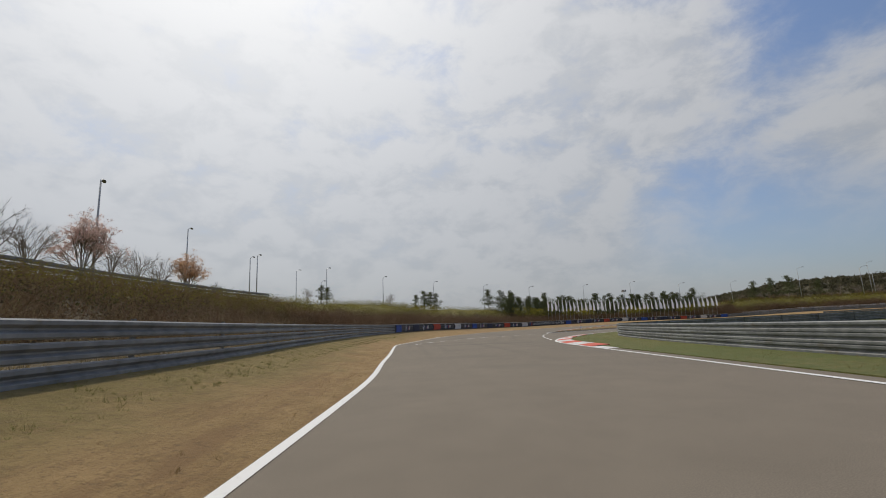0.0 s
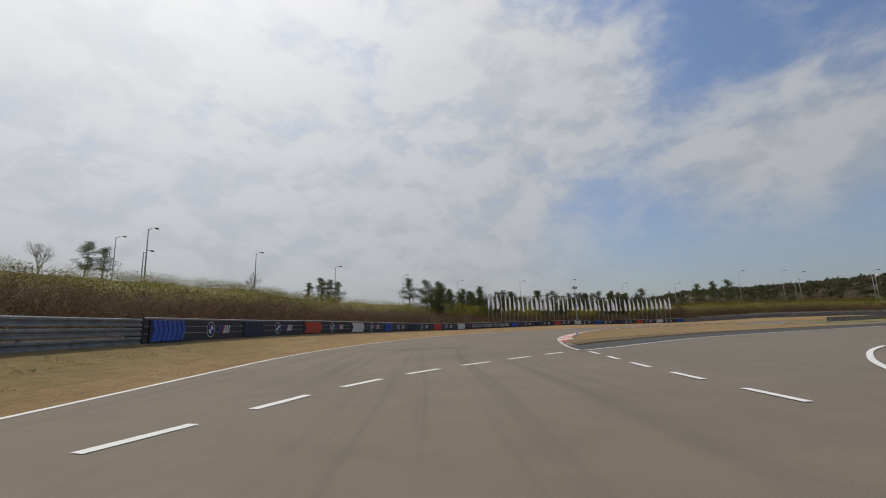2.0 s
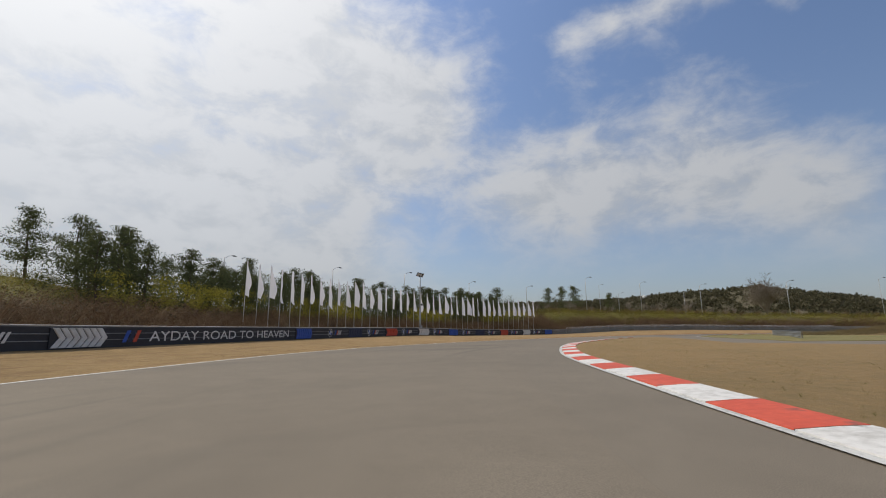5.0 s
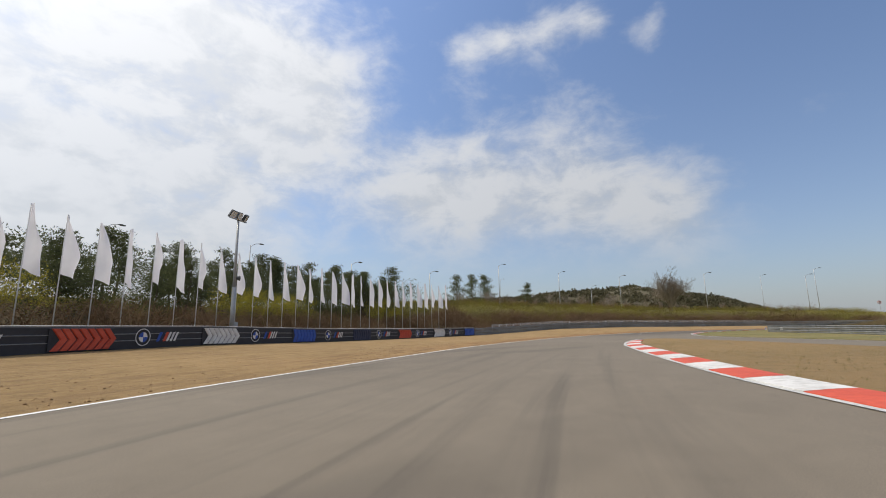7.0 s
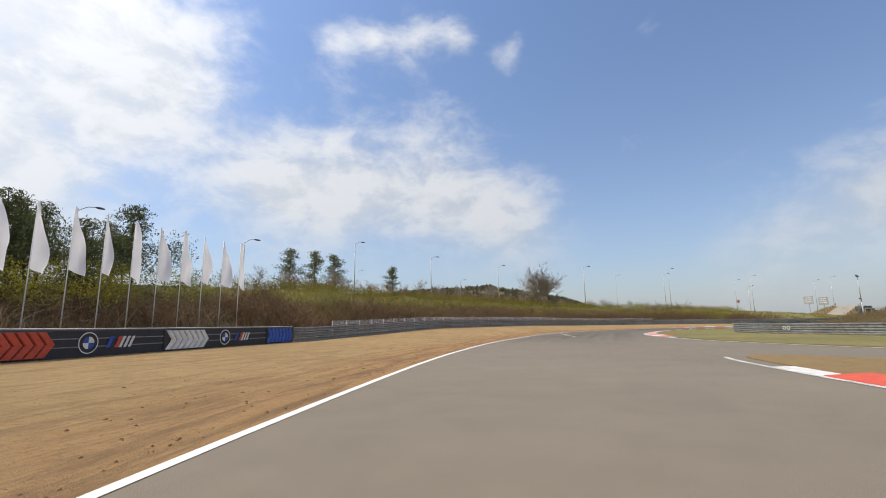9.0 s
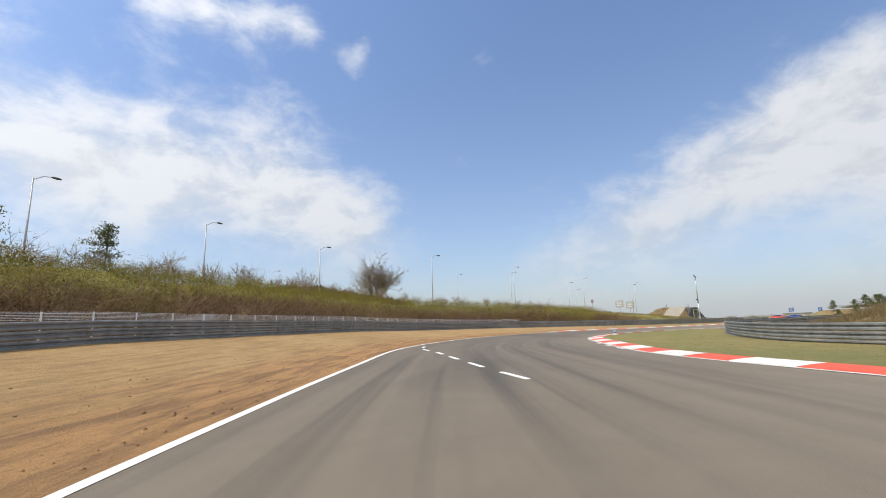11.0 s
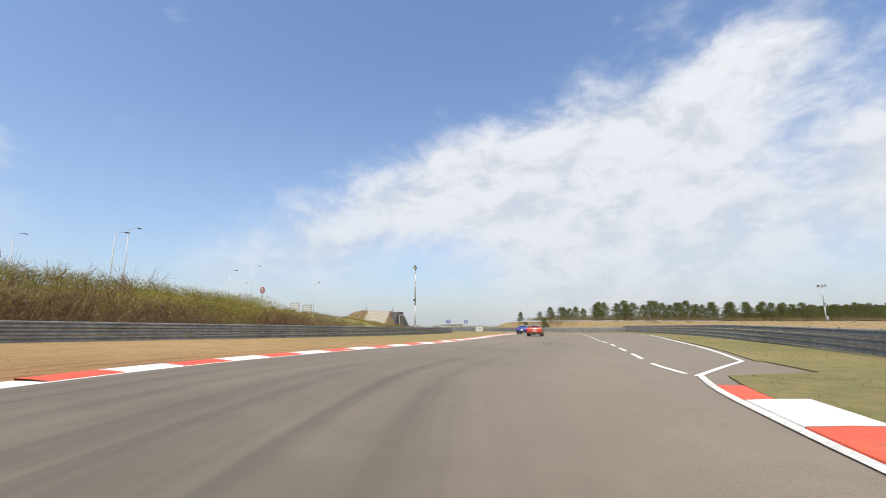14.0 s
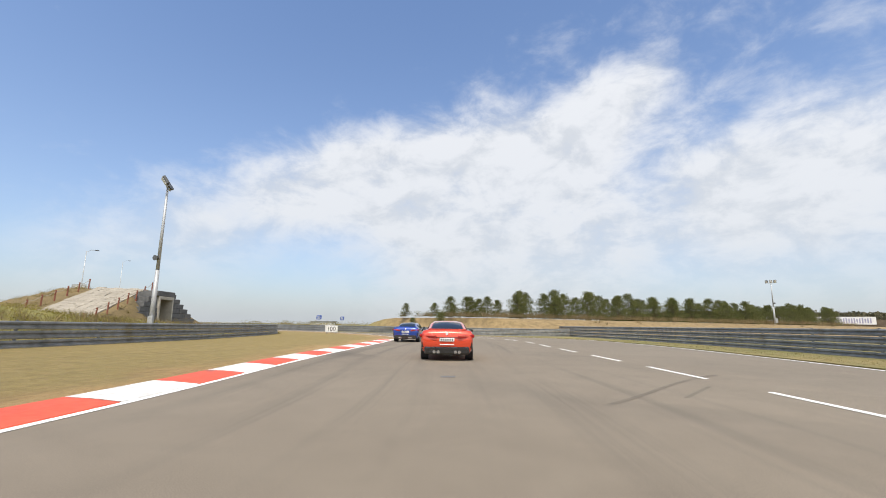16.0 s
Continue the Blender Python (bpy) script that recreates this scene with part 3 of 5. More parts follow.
# the track and the roads that join it
outline = [tuple(p) for p in EDGE.p[::3]] + [(285, -45), (150, -46), (60, -46), (-1, -46)]
tagged(new("side_road", filled("side_road", outline, -0.012, M_SIDE)), "pale grey asphalt of the side roads and pit lane", "road", kind="structure")
tagged(new("road", sweep("road", EDGE, 0, EDGE.length, [(0.12, 0), (-3.5, 0), (-7.0, 0), (-10.5, 0), (-13.2, -0.0095), (-13.26, -0.03)], M_ROAD, step=1.5)), "grey racing track asphalt with dark tyre marks", "road", kind="structure")

# grass inside the track
def inset(line):
    return [tuple(p) for p in line.at(line.s[::2], -0.5)]


a = inset(INNER_A)
tagged(new("infield_grass", filled("infield_grass", a + [(112, -46)], 0.03, M_GREEN, 0.06)), "green and dry infield grass beside the kerb", "grass", kind="structure")
b = [tuple(p) for p in INNER_B.at(np.arange(INNER_B.near(14.1, 59.6), INNER_B.length, 1.0), -0.5)]
LANE = Line([(13.6, 57.2), (15.5, 58.8), (18.2, 60.6), (25.3, 65), (36, 70.3), (51, 75.5), (67, 79.3)])
tagged(new("infield_grass", filled("infield_grass", b + [tuple(p) for p in LANE.p[::-3]], 0.03, M_TAN, 0.06)), "dry tan infield grass inside the long bend", "grass", kind="structure")
c = inset(INNER_C)
tagged(new("infield_grass", filled("infield_grass", c + [(149.6, 103.6), (151.8, 100.4)] + [tuple(p) for p in PIT.at(PIT.s[::4], -0.4)] + [(240, -44), (150, -46), (122, 62)], 0.03, M_LAWN, 0.06)), "thin yellow-green infield grass inside the corner", "grass", kind="structure")
OUTER = Line([(11.9, 53.2), (14, 54.4), (16.5, 56), (20.8, 58.8), (25.4, 61.3), (30.5, 63.3), (36, 65.2), (44, 67.8), (60, 72), (80, 77)])
along = np.arange(0.4, 28, 1.2)
tagged(new("gravel_patch", filled("gravel_patch", [tuple(p) for p in LANE.at(along, 0.05)] + [tuple(p) for p in LANE.at(along[::-1], np.minimum(0.34 * along[::-1], 1.9) * np.clip((28 - along[::-1]) / 8, 0.1, 1) + 0.3 * np.sin(along[::-1] * 1.7) * np.minimum(along[::-1] / 8, 1))], 0.042, M_GRAVEL)), "stony tan gravel along the dark lane", "gravel", kind="structure")
tagged(new("new_asphalt", filled("new_asphalt", [tuple(p) for p in OUTER.p[::3]] + [tuple(p) for p in LANE.p[::-3]] + [(13.4, 57.8)], -0.004, M_DARK)), "new dark asphalt lane branching off the track", "road", kind="structure")


def stripe(line, s0, s1, off=0.0, width=0.16, z=0.008, name="line_marking", label="white painted track edge line", mat=M_WHITE):
    tagged(new(name, sweep(name, line, s0, s1, [(off + width / 2, z), (off - width / 2, z)], mat, step=1.0)), label, "road marking", kind="structure")


stripe(EDGE, 0, EDGE.near(158.3, 121))
stripe(EDGE, EDGE.near(158.3, 121), EDGE.length, -0.05)
stripe(INNER_A, 0, INNER_A.near(22, 48.5), 0.09, z=0.01)
stripe(INNER_B, 0, INNER_B.near(86, 122.6), 0.09, z=0.01, label="worn grey-white line beside the kerb", mat=M_WORN)
stripe(INNER_C, 14, INNER_C.length, 0.09, z=0.01, label="worn grey-white line beside the kerb", mat=M_WORN)
stripe(PIT, 0, PIT.length, 0, z=0.004)
stripe(OUTER, 0, 62, -0.1, z=0.003)
stripe(Line([(151.3, 106.8), (151.9, 103.6), (152.4, 100.6)]), 0, 6.2, 0, z=0.004)


def dashes(line, first, period, long, count, width=0.16, z=0.009):
    for i in range(count):
        s = first + i * period
        data = sweep("dash", line, s, s + long, [(width / 2, z), (-width / 2, z)], M_WHITE, step=0.8)
        tagged(new("dash_marking", data), "white painted lane dash on the asphalt", "road marking", "dashes", kind="structure")


dashes(Line([(-2.5, 35.5), (-1.3, 38.9), (0.4, 42), (2, 44.7), (4.3, 47.4), (8, 50.4), (11.6, 53)]), 0.0, 2.55, 1.45, 9, 0.2)
dashes(Line([(11.8, 52.6), (11.2, 50.3), (10.2, 47), (9.2, 43), (8.5, 39.5), (8.0, 36), (7.5, 32.5), (6.6, 29.4)]), 0.6, 2.7, 1.4, 8)
dashes(DASH, 0.2, 5.55, 3.3, 18, z=0.006)
dashes(Line([(108.8, 130.5), (112, 131.4), (116.6, 132.5), (120.5, 133.4), (124, 134.4), (128.8, 134.6)]), 0.4, 3.3, 1.7, 6)
dashes(Line([(118.6, 125.2), (122.8, 124.8), (125.7, 124.45)]), 0.3, 2.6, 1.3, 3, 0.10)


def tyre_mark(points, width=0.12):
    """A dark smear of rubber on the asphalt."""
    line = Line(points)
    tagged(new("tyre_mark", sweep("tyre_mark", line, 0, line.length, [(width / 2, 0.004), (-width / 2, 0.004)], M_MARK, step=0.4)), "dark rubber tyre mark on the asphalt", "tyre mark", kind="structure")


M_MARK = rough_stuff("rubber_smear", (0.085, 0.07, 0.052), (0.20, 0.168, 0.125), 5.0, 0.0, 0.85, 0.9)
tyre_mark([(175.95, 81.2), (175.85, 80.5), (175.77, 79.3), (175.7, 77.5), (175.45, 75.05), (175.2, 74.3)])
tyre_mark([(175.1, 79.4), (175.05, 78.2), (175.0, 77.2)], 0.09)
tagged(new("drain_cover", filled("drain_cover", [(179.95, 79.75), (180.2, 80.0), (180.35, 79.8), (180.1, 79.55)], 0.005, M_POST)), "small dark drain cover in the asphalt", "drain cover", kind="structure")

# ---- kerbs ----
def kerb(label, line, s0, s1, side, block=2.1, width=0.9, z=0.0, first=0):
    """A run of red and white kerb blocks; side: +1 lies to the left of the line, -1 to the right."""
    run = tagged(new("kerb"), label, "kerb", kind="structure")
    n = int((s1 - s0) / block)
    for i in range(n):
        a, b = s0 + i * block + 0.012, s0 + (i + 1) * block - 0.012
        prof = [(0, -0.02), (side * 0.02, 0.022), (side * width * 0.55, 0.06), (side * width, 0.075), (side * width, -0.02)]
        low = 0.35 if i in (0, n - 1) else 1.0
        part("kerb_block", sweep("kerb_block", line, a, b, [(o, h * (low if h > 0 else 1) + z) for o, h in prof], M_KERB_R if (i + first) % 2 else M_KERB_W, step=0.7), run)
    return run


kerb("red and white kerb curling into the side road", INNER_A, INNER_A.near(6.9, 19.6), INNER_A.near(15.5, 44.2), -1)
kerb("long red and white kerb along the bend", INNER_B, INNER_B.near(16.4, 65) - 3.59, INNER_B.near(84, 122.4), -1, 2.134, first=1)
kerb("red and white kerb round the inside corner", INNER_C, INNER_C.near(106, 123.2), INNER_C.near(150.6, 107.7), -1)
kerb("red and white exit kerb at the outer track edge", EDGE, EDGE.near(158.3, 121), EDGE.near(201, 59.6), 1)

# ---- barriers ----
W_BEAM = [(0.0, 0.0), (0.04, 0.03), (0.04, 0.09), (-0.03, 0.14), (-0.03, 0.17), (0.04, 0.22), (0.04, 0.28), (0.0, 0.31)]


def guardrail(label, line, s0, s1, facing, base, rows=3, gap=0.355, lift=-0.03, posts=4.0, group="guardrails"):
    """Stacked corrugated beams on posts; facing: +1 shows its face to the left of the line."""
    rail = thing("guardrail", label, "guardrail", group)
    for r in range(rows):
        prof = [(facing * o, z + lift + r * gap) for o, z in W_BEAM]
        prof += [(facing * (o - 0.012), z) for o, z in [(facing * p[0], p[1]) for p in prof[::-1]]]
        part("beam", sweep("beam", line, s0, s1, prof, M_STEEL, base, 1.5, True), rail)
    high = lift + rows * gap
    post = bm_mesh("post", box((0.10, 0.06, high + 0.45), (0, 0, high / 2 - 0.225)), M_POST)
    for i in range(int((s1 - s0) / posts) + 1):
        s = s0 + i * posts
        x, y = line.at(s, -facing * 0.10)
        part("post", post, rail, at=Matrix.Translation((x, y, base(s))) @ Matrix.Rotation(line.heading(s), 4, "Z"))
    return rail


S_TYRE, S_END = 91.6, 236.2
guardrail("weathered grey three-beam guardrail on steel posts", WALL, 2, S_TYRE - 0.2, -1, wall_base)
guardrail("grey three-beam guardrail below a white fence", WALL, S_END + 0.2, WALL.length - 6, -1, wall_base)
guardrail("pale grey three-beam guardrail ending in a curve", RAIL_0, 2, RAIL_0.length - 4, 1, lambda s: 0.03, 3, 0.30)

def pit_rail_base(s):
    return float(np.interp(s, [RAIL_R.near(112.5, 114.8), RAIL_R.near(131, 113.8), RAIL_R.near(146.2, 101), RAIL_R.near(163.6, 71.5)], [-0.48, -0.38, -0.31, 0.02]))


pit_rail = guardrail("grey three-beam guardrail curving along the pit lane", RAIL_R, 2, RAIL_R.length - 0.5, 1, pit_rail_base, 4, 0.345)

guardrail("grey guardrail crossing in front of the pines", RAIL_X, 0.5, RAIL_X.length - 2, 1, lambda s: 0.035, 3, 0.33)


road_rail = thing("guardrail", "dark weathered road guardrail along the bank top", "guardrail", "guardrails")
for z in (0.45, 0.8):
    part("beam", sweep("beam", WALL, 5, 95, [(18.6, z), (18.55, z + 0.1), (18.6, z + 0.28), (18.66, z + 0.1)], M_POST, lambda s: height(*WALL.at(s, 18.6)), 3.0, True), road_rail)
post = bm_mesh("post", box((0.12, 0.12, 1.5), (0, 0, 0.4)), M_POST)
for i in range(22):
    x, y = WALL.at(6 + i * 4, 18.8)
    part("post", post, road_rail, at=Matrix.Translation((x, y, height(x, y))))

# white mesh fence above the outer guardrail
fence = thing("fence", "low white wire fence above the guardrail", "fence")
f0, f1 = S_END + 6, WALL.near(173, 122.6)
post = bm_mesh("post", box((0.05, 0.05, 1.40), (0, 0, 0.70)), M_PALE)
for i in range(int((f1 - f0) / 2.2)):
    s = f0 + i * 2.2
    x, y = WALL.at(s, 0.55)
    part("post", post, fence, at=Matrix.Translation((x, y, wall_base(s) - 0.02)))
for z in (1.06, 1.12, 1.18, 1.24, 1.30, 1.36):
    part("wire", sweep("wire", WALL, f0, f1, [(0.545, z), (0.555, z + 0.012), (0.565, z)], M_PALE, wall_base, 2.0, True), fence)

# ---- tyre wall ----
wall = thing("tyre_barrier", "long black tyre barrier with belts, painted blocks and emblems", "tyre barrier")
HIGH = 1.02
part("belt", sweep("belt", WALL, S_TYRE, S_END, [(0.75, 0), (0.75, HIGH - 0.04), (0.7, HIGH), (0.06, HIGH), (0.0, HIGH - 0.05), (0.0, 0.0)], M_BELT, wall_base, 1.0, True), wall)
for z in (0.36, 0.66):
    part("strap", sweep("strap", WALL, S_TYRE, S_END, [(-0.004, z), (-0.016, z + 0.01), (-0.016, z + 0.03), (-0.004, z + 0.04)], M_STEEL, wall_base, 1.2), wall)
part("top_rope", sweep("top_rope", WALL, S_TYRE, S_END, [(0.02, HIGH), (-0.01, HIGH + 0.03), (0.04, HIGH + 0.04)], M_PALE, wall_base, 1.5, True), wall)

# painted blocks: start, end, paint; the chevrons of stacked tyres stand out of them
BLOCKS = [(91.9, 94.6, "b"), (100.6, 103.3, "n"), (108.8, 111.5, "r"), (117.1, 119.8, "w"), (125.5, 128.2, "b"), (133.8, 136.5, "n"), (141.9, 144.6, "r"),
          (149.8, 152.5, "w"), (169.8, 172.4, "b"), (179.2, 181.9, "n"), (187, 189.7, "r"), (194.8, 197.5, "w"), (202.6, 205.3, "b"), (210.4, 213.1, "n"),
          (218.1, 220.8, "r"), (225.8, 228.5, "w"), (233.5, 236.2, "b")]
PAINTS = {"b": (M_BLUE, "blue"), "n": (M_NAVY, "dark navy"), "r": (M_RED, "red"), "w": (M_PALE, "white")}
for s0, s1, key in BLOCKS:
    mat, word = PAINTS[key]
    chev = key in "rw"
    block = part("tyre_block", sweep("tyre_block", WALL, s0, s1, [(-0.002, 0.03), (-0.05, 0.05), (-0.05, HIGH - 0.09), (-0.002, HIGH - 0.06)],
                                     M_NAVY if key == "n" else M_BELT, wall_base, 0.4, True), wall, word + " painted stack of tyres")
    n = 7
    pitch = (s1 - s0 - 0.25) / n
    for i in range(n):
        a = s0 + 0.08 + i * pitch
        verts, faces = [], []
        for row, (z, lean) in enumerate(((0.07, 0.0), (0.5, 0.34), (0.93, 0.0))):
            for off, sx in ((-0.052, 0.0), (-0.10, 0.03), (-0.10, pitch * 0.78), (-0.052, pitch * 0.84)):
                p = WALL.at(a + lean * (1 if chev else 0.5) + sx, off)
                verts.append((p[0], p[1], wall_base(a) + z))
        for row in (0, 1):
            for j in range(3):
                k0 = row * 4 + j
                faces.append((k0, k0 + 1, k0 + 5, k0 + 4))
        part("chevron", mesh("chevron", verts, faces, mat), block)


def disc(radius, z=0.0, sides=28, inner=0.0, a0=0.0, a1=2 * math.pi):
    """A disc, ring or slice of one in the x-z plane, facing -y, as vertices and faces."""
    n = max(3, int(sides * (a1 - a0) / (2 * math.pi)))
    angles = np.linspace(a0, a1, n + 1)
    verts = [(inner * math.cos(t), z, inner * math.sin(t)) for t in angles] + [(radius * math.cos(t), z, radius * math.sin(t)) for t in angles]
    return verts, [(i, n + 1 + i, n + 2 + i, i + 1) for i in range(n)]


def emblem_parts(parent, m):
    """A round badge of a ring and four coloured quarters, and three slanted bars beside it."""
    def flat(name, vf, mat, label=""):
        part(name, mesh(name, vf[0], vf[1], mat), parent, label, m)
    flat("badge_ring", disc(0.40, 0, inner=0.36), M_PALE)
    flat("badge_disc", disc(0.36, -0.002, inner=0.23), M_RUBBER)
    for q in range(4):
        flat("badge_quarter", disc(0.23, -0.004, inner=0.0, a0=q * math.pi / 2, a1=(q + 1) * math.pi / 2), M_BLUE if q % 2 else M_PALE)
    for i, (mat, w) in enumerate(((M_BLUE, 0.17), (M_NAVY, 0.13), (M_RED, 0.17))):
        x = 0.72 + i * 0.19
        flat("slanted_bar", ([(x, -0.003, -0.22), (x + w, -0.003, -0.22), (x + w + 0.2, -0.003, 0.22), (x + 0.2, -0.003, 0.22)], [(0, 1, 2, 3)]), mat)
    for x in (1.30, 1.52, 1.74):
        flat("pale_bar", ([(x, -0.003, -0.22), (x + 0.13, -0.003, -0.22), (x + 0.33, -0.003, 0.22), (x + 0.2, -0.003, 0.22)], [(0, 1, 2, 3)]), M_PALE)


for s in (97, 105.2, 113.5, 121.9, 130.2, 138.3, 146.2, 175.6, 183.4, 191.2, 199, 206.8, 214.5, 222.2, 229.9):
    turn = WALL.heading(s + 0.7)
    x, y = WALL.at(s, -0.035)
    emblem_parts(wall, Matrix.Translation((x, y, wall_base(s) + 0.52)) @ Matrix.Rotation(turn, 4, "Z"))

def lettering(words, size):
    """The built-in font's outlines as a mesh."""
    text = bpy.data.curves.new("letters", "FONT")
    text.body, text.size, text.extrude, text.align_x = words, size, 0.004, "LEFT"
    probe = new("letters", text)
    bpy.context.view_layer.update()
    made = bpy.data.meshes.new_from_object(probe.evaluated_get(bpy.context.evaluated_depsgraph_get()))
    bpy.data.objects.remove(probe)
    made.materials.clear()
    return made


SLOGAN = "AYDAY ROAD TO HEAVEN"
wide = max(v.co.x for v in lettering(SLOGAN, 0.78).vertices)
for i, letter in enumerate(SLOGAN):
    if letter == " ":
        continue
    end = max(v.co.x for v in lettering(SLOGAN[:i + 1], 0.78).vertices)
    data = lettering(letter, 0.78)
    data.materials.append(M_PALE)
    shift = end - max(v.co.x for v in data.vertices)
    for v in data.vertices:
        s = 155.2 + (v.co.x + shift) / wide * 13.6
        x, y = WALL.at(s, -0.03 - v.co.z)
        v.co = (x, y, wall_base(s) + 0.24 + v.co.y)
    part("letter", data, wall, "white capital letter")
for i, mat in enumerate((M_BLUE, M_NAVY, M_RED)):
    a = 153.5 + i * 0.32
    pts = [(a, 0.22), (a + 0.24, 0.22), (a + 0.5, 0.82), (a + 0.26, 0.82)]
    part("slanted_bar", mesh("slanted_bar", [(*WALL.at(s, -0.03), wall_base(s) + z) for s, z in pts], [(0, 1, 2, 3)], mat), wall)

for off in (0.0, 0.42):
    s = RAIL_R.near(112, 114.5) + off
    x, y = RAIL_R.at(s, 0.075)
    ring = disc(0.17, 0, inner=0.10)
    part("painted_ring", mesh("painted_ring", ring[0], [f[::-1] for f in ring[1]], M_PALE), pit_rail, "white painted ring mark", Matrix.Translation((x, y, 0.5)) @ Matrix.Rotation(RAIL_R.heading(s), 4, "Z"))

# ---- flags ----
def flag_thing(i, s):
    x, y = WALL.at(s, 5.2)
    z = height(x, y)
    tall = 6.35 + random.uniform(-0.1, 0.15)
    ob = thing("flag", "white sail flag on a slim pale pole", "flag", "flags behind the tyre barrier", pose(x, y, z - 0.05))
    part("pole", bm_mesh("pole", rod((0, 0, 0), (0.03, 0, tall), 0.034, 0.018), M_PALE, True), ob)
    turn = WALL.heading(s) + random.uniform(-0.5, 0.35)
    wave, width = random.uniform(0, 6), random.uniform(0.66, 0.95) * (1.0 if random.random() < 0.8 else 0.6)
    verts, faces = [], []
    rows, cols = 14, 5
    for r in range(rows):
        v = r / (rows - 1)
        w = width * min(1.0, 0.06 + v * 1.6) * (1 - 0.12 * v)
        for c in range(cols):
            u = c / (cols - 1)
            out = u * w
            sway = 0.13 * math.sin(wave + 6 * u + 5 * v) * u + 0.05 * math.sin(2 * wave + 11 * v)  * u
            verts.append((0.03 + out * math.cos(turn) - sway * math.sin(turn), out * math.sin(turn) + sway * math.cos(turn), tall - 0.02 - v * 3.1 - 0.28 * u * v - 0.10 * u * math.sin(wave + 9 * v)))
    faces = [(r * cols + c, r * cols + c + 1, (r + 1) * cols + c + 1, (r + 1) * cols + c) for r in range(rows - 1) for c in range(cols - 1)]
    part("cloth", mesh("cloth", verts, faces, M_CLOTH, smooth=True), ob)


for i in range(42):
    flag_thing(i, 169.6 + 1.64 * i)

# ---- lamps ----
def street_lamp(x, y, tall, turn, double=False):
    ob = thing("street_lamp", "tall grey street lamp beyond the bank", "street lamp", "street lamps", pose(x, y, height(x, y) - 0.1, 0, 0, turn))
    part("pole", bm_mesh("pole", rod((0, 0, 0), (0, 0, tall), 0.13, 0.07), M_POLE, True), ob)
    for side in ((1, -1) if double else (1,)):
        arm = rod((0, 0, tall - 0.25), (side * 0.9, 0, tall + 0.35), 0.045)
        rod((side * 0.9, 0, tall + 0.35), (side * 1.7, 0, tall + 0.5), 0.045, 0.04, bm=arm)
        part("arm", bm_mesh("arm", arm, M_POLE, True), ob)
        head = bmesh.new()
        bmesh.ops.create_uvsphere(head, u_segments=10, v_segments=6, radius=1, matrix=Matrix.Translation((side * 2.1, 0, tall + 0.5)) @ Matrix.Diagonal((0.55, 0.2, 0.12, 1)))
        part("lamp_head", bm_mesh("lamp_head", head, M_LAMP, True), ob)
    return ob


def flood_mast(x, y, tall, turn):
    ob = thing("floodlight_mast", "tall pale floodlight mast with angled lamps", "floodlight", "floodlight masts", pose(x, y, height(x, y) - 0.1, 0, 0, turn))
    pole = rod((0, 0, 0), (0, 0, tall * 0.42), 0.17, 0.14, 10)
    rod((0, 0, tall * 0.42), (0, 0, tall), 0.12, 0.08, 10, bm=pole)
    part("pole", bm_mesh("pole", pole, M_POLE, True), ob)
    part("crossbar", bm_mesh("crossbar", box((1.9, 0.1, 0.1), (0, 0, tall), 0.01), M_POLE), ob)
    for k, dx in enumerate((-0.7, 0.0, 0.7)):
        tilt = Matrix.Rotation(radians(35 if k != 1 else 20), 4, "X") @ Matrix.Rotation(radians(18 * (k - 1)), 4, "Z")
        lamp = box((0.5, 0.22, 0.62), (dx, -0.05, tall + 0.28), 0.03, tilt)
        head = part("lamp_head", bm_mesh("lamp_head", lamp, M_LAMP), ob)
        part("glass", bm_mesh("glass", box((0.42, 0.02, 0.52), (dx, -0.05, tall + 0.28), 0, tilt @ Matrix.Translation((0, -0.125, 0))), M_PALE), head)
    part("loudspeaker", bm_mesh("loudspeaker", rod((0, 0, tall * 0.5), (0.3, -0.2, tall * 0.5), 0.06, 0.2), M_LAMP), ob)
    part("junction_box", bm_mesh("junction_box", box((0.4, 0.3, 0.9), (0.3, 0, 0.75), 0.02), M_POLE), ob)
    return ob


for x, y, top in ((-32.5, 40.6, 17.2), (-38.8, 66.1, 18.4), (-34.1, 80.4, 16.3), (-37, 84, 16.6), (-40.7, 121.7, 19), (-27.2, 102.5, 16.4), (-30, 108, 14), (-16.6, 120.3, 15.8),
                  (-3.4, 140, 15.8), (13.5, 152.6, 15.1), (32.4, 170.1, 15.3), (55, 176, 15.4), (75.2, 179.8, 16), (93.3, 176.8, 14.3), (112.6, 174.9, 13.9), (140.9, 176.4, 18.3),
                  (157.3, 167.5, 16.7), (176.3, 157.7, 16.1), (193, 138.8, 16.4), (247.1, 115.5, 20), (279.9, 134.9, 22), (275.4, 85.5, 18.2), (355, 36.3, 22), (223.6, 233.3, 25.2),
                  (195, 202, 17.2), (213.7, 183, 17.2), (237, 117.6, 17.2), (281.6, 90, 17.2), (308, 80.6, 16.2), (290.8, 61.6, 16.2)):
    street_lamp(x, y, top - height(x, y) - 0.35, math.degrees(-math.atan2(x - 60, y - 60)) + 20)
flood_mast(57.2, 141.9, 8.9, 30)
flood_mast(208.5, 76.4, 10.5, 150)
flood_mast(176, -24.8, 8.4, 180)

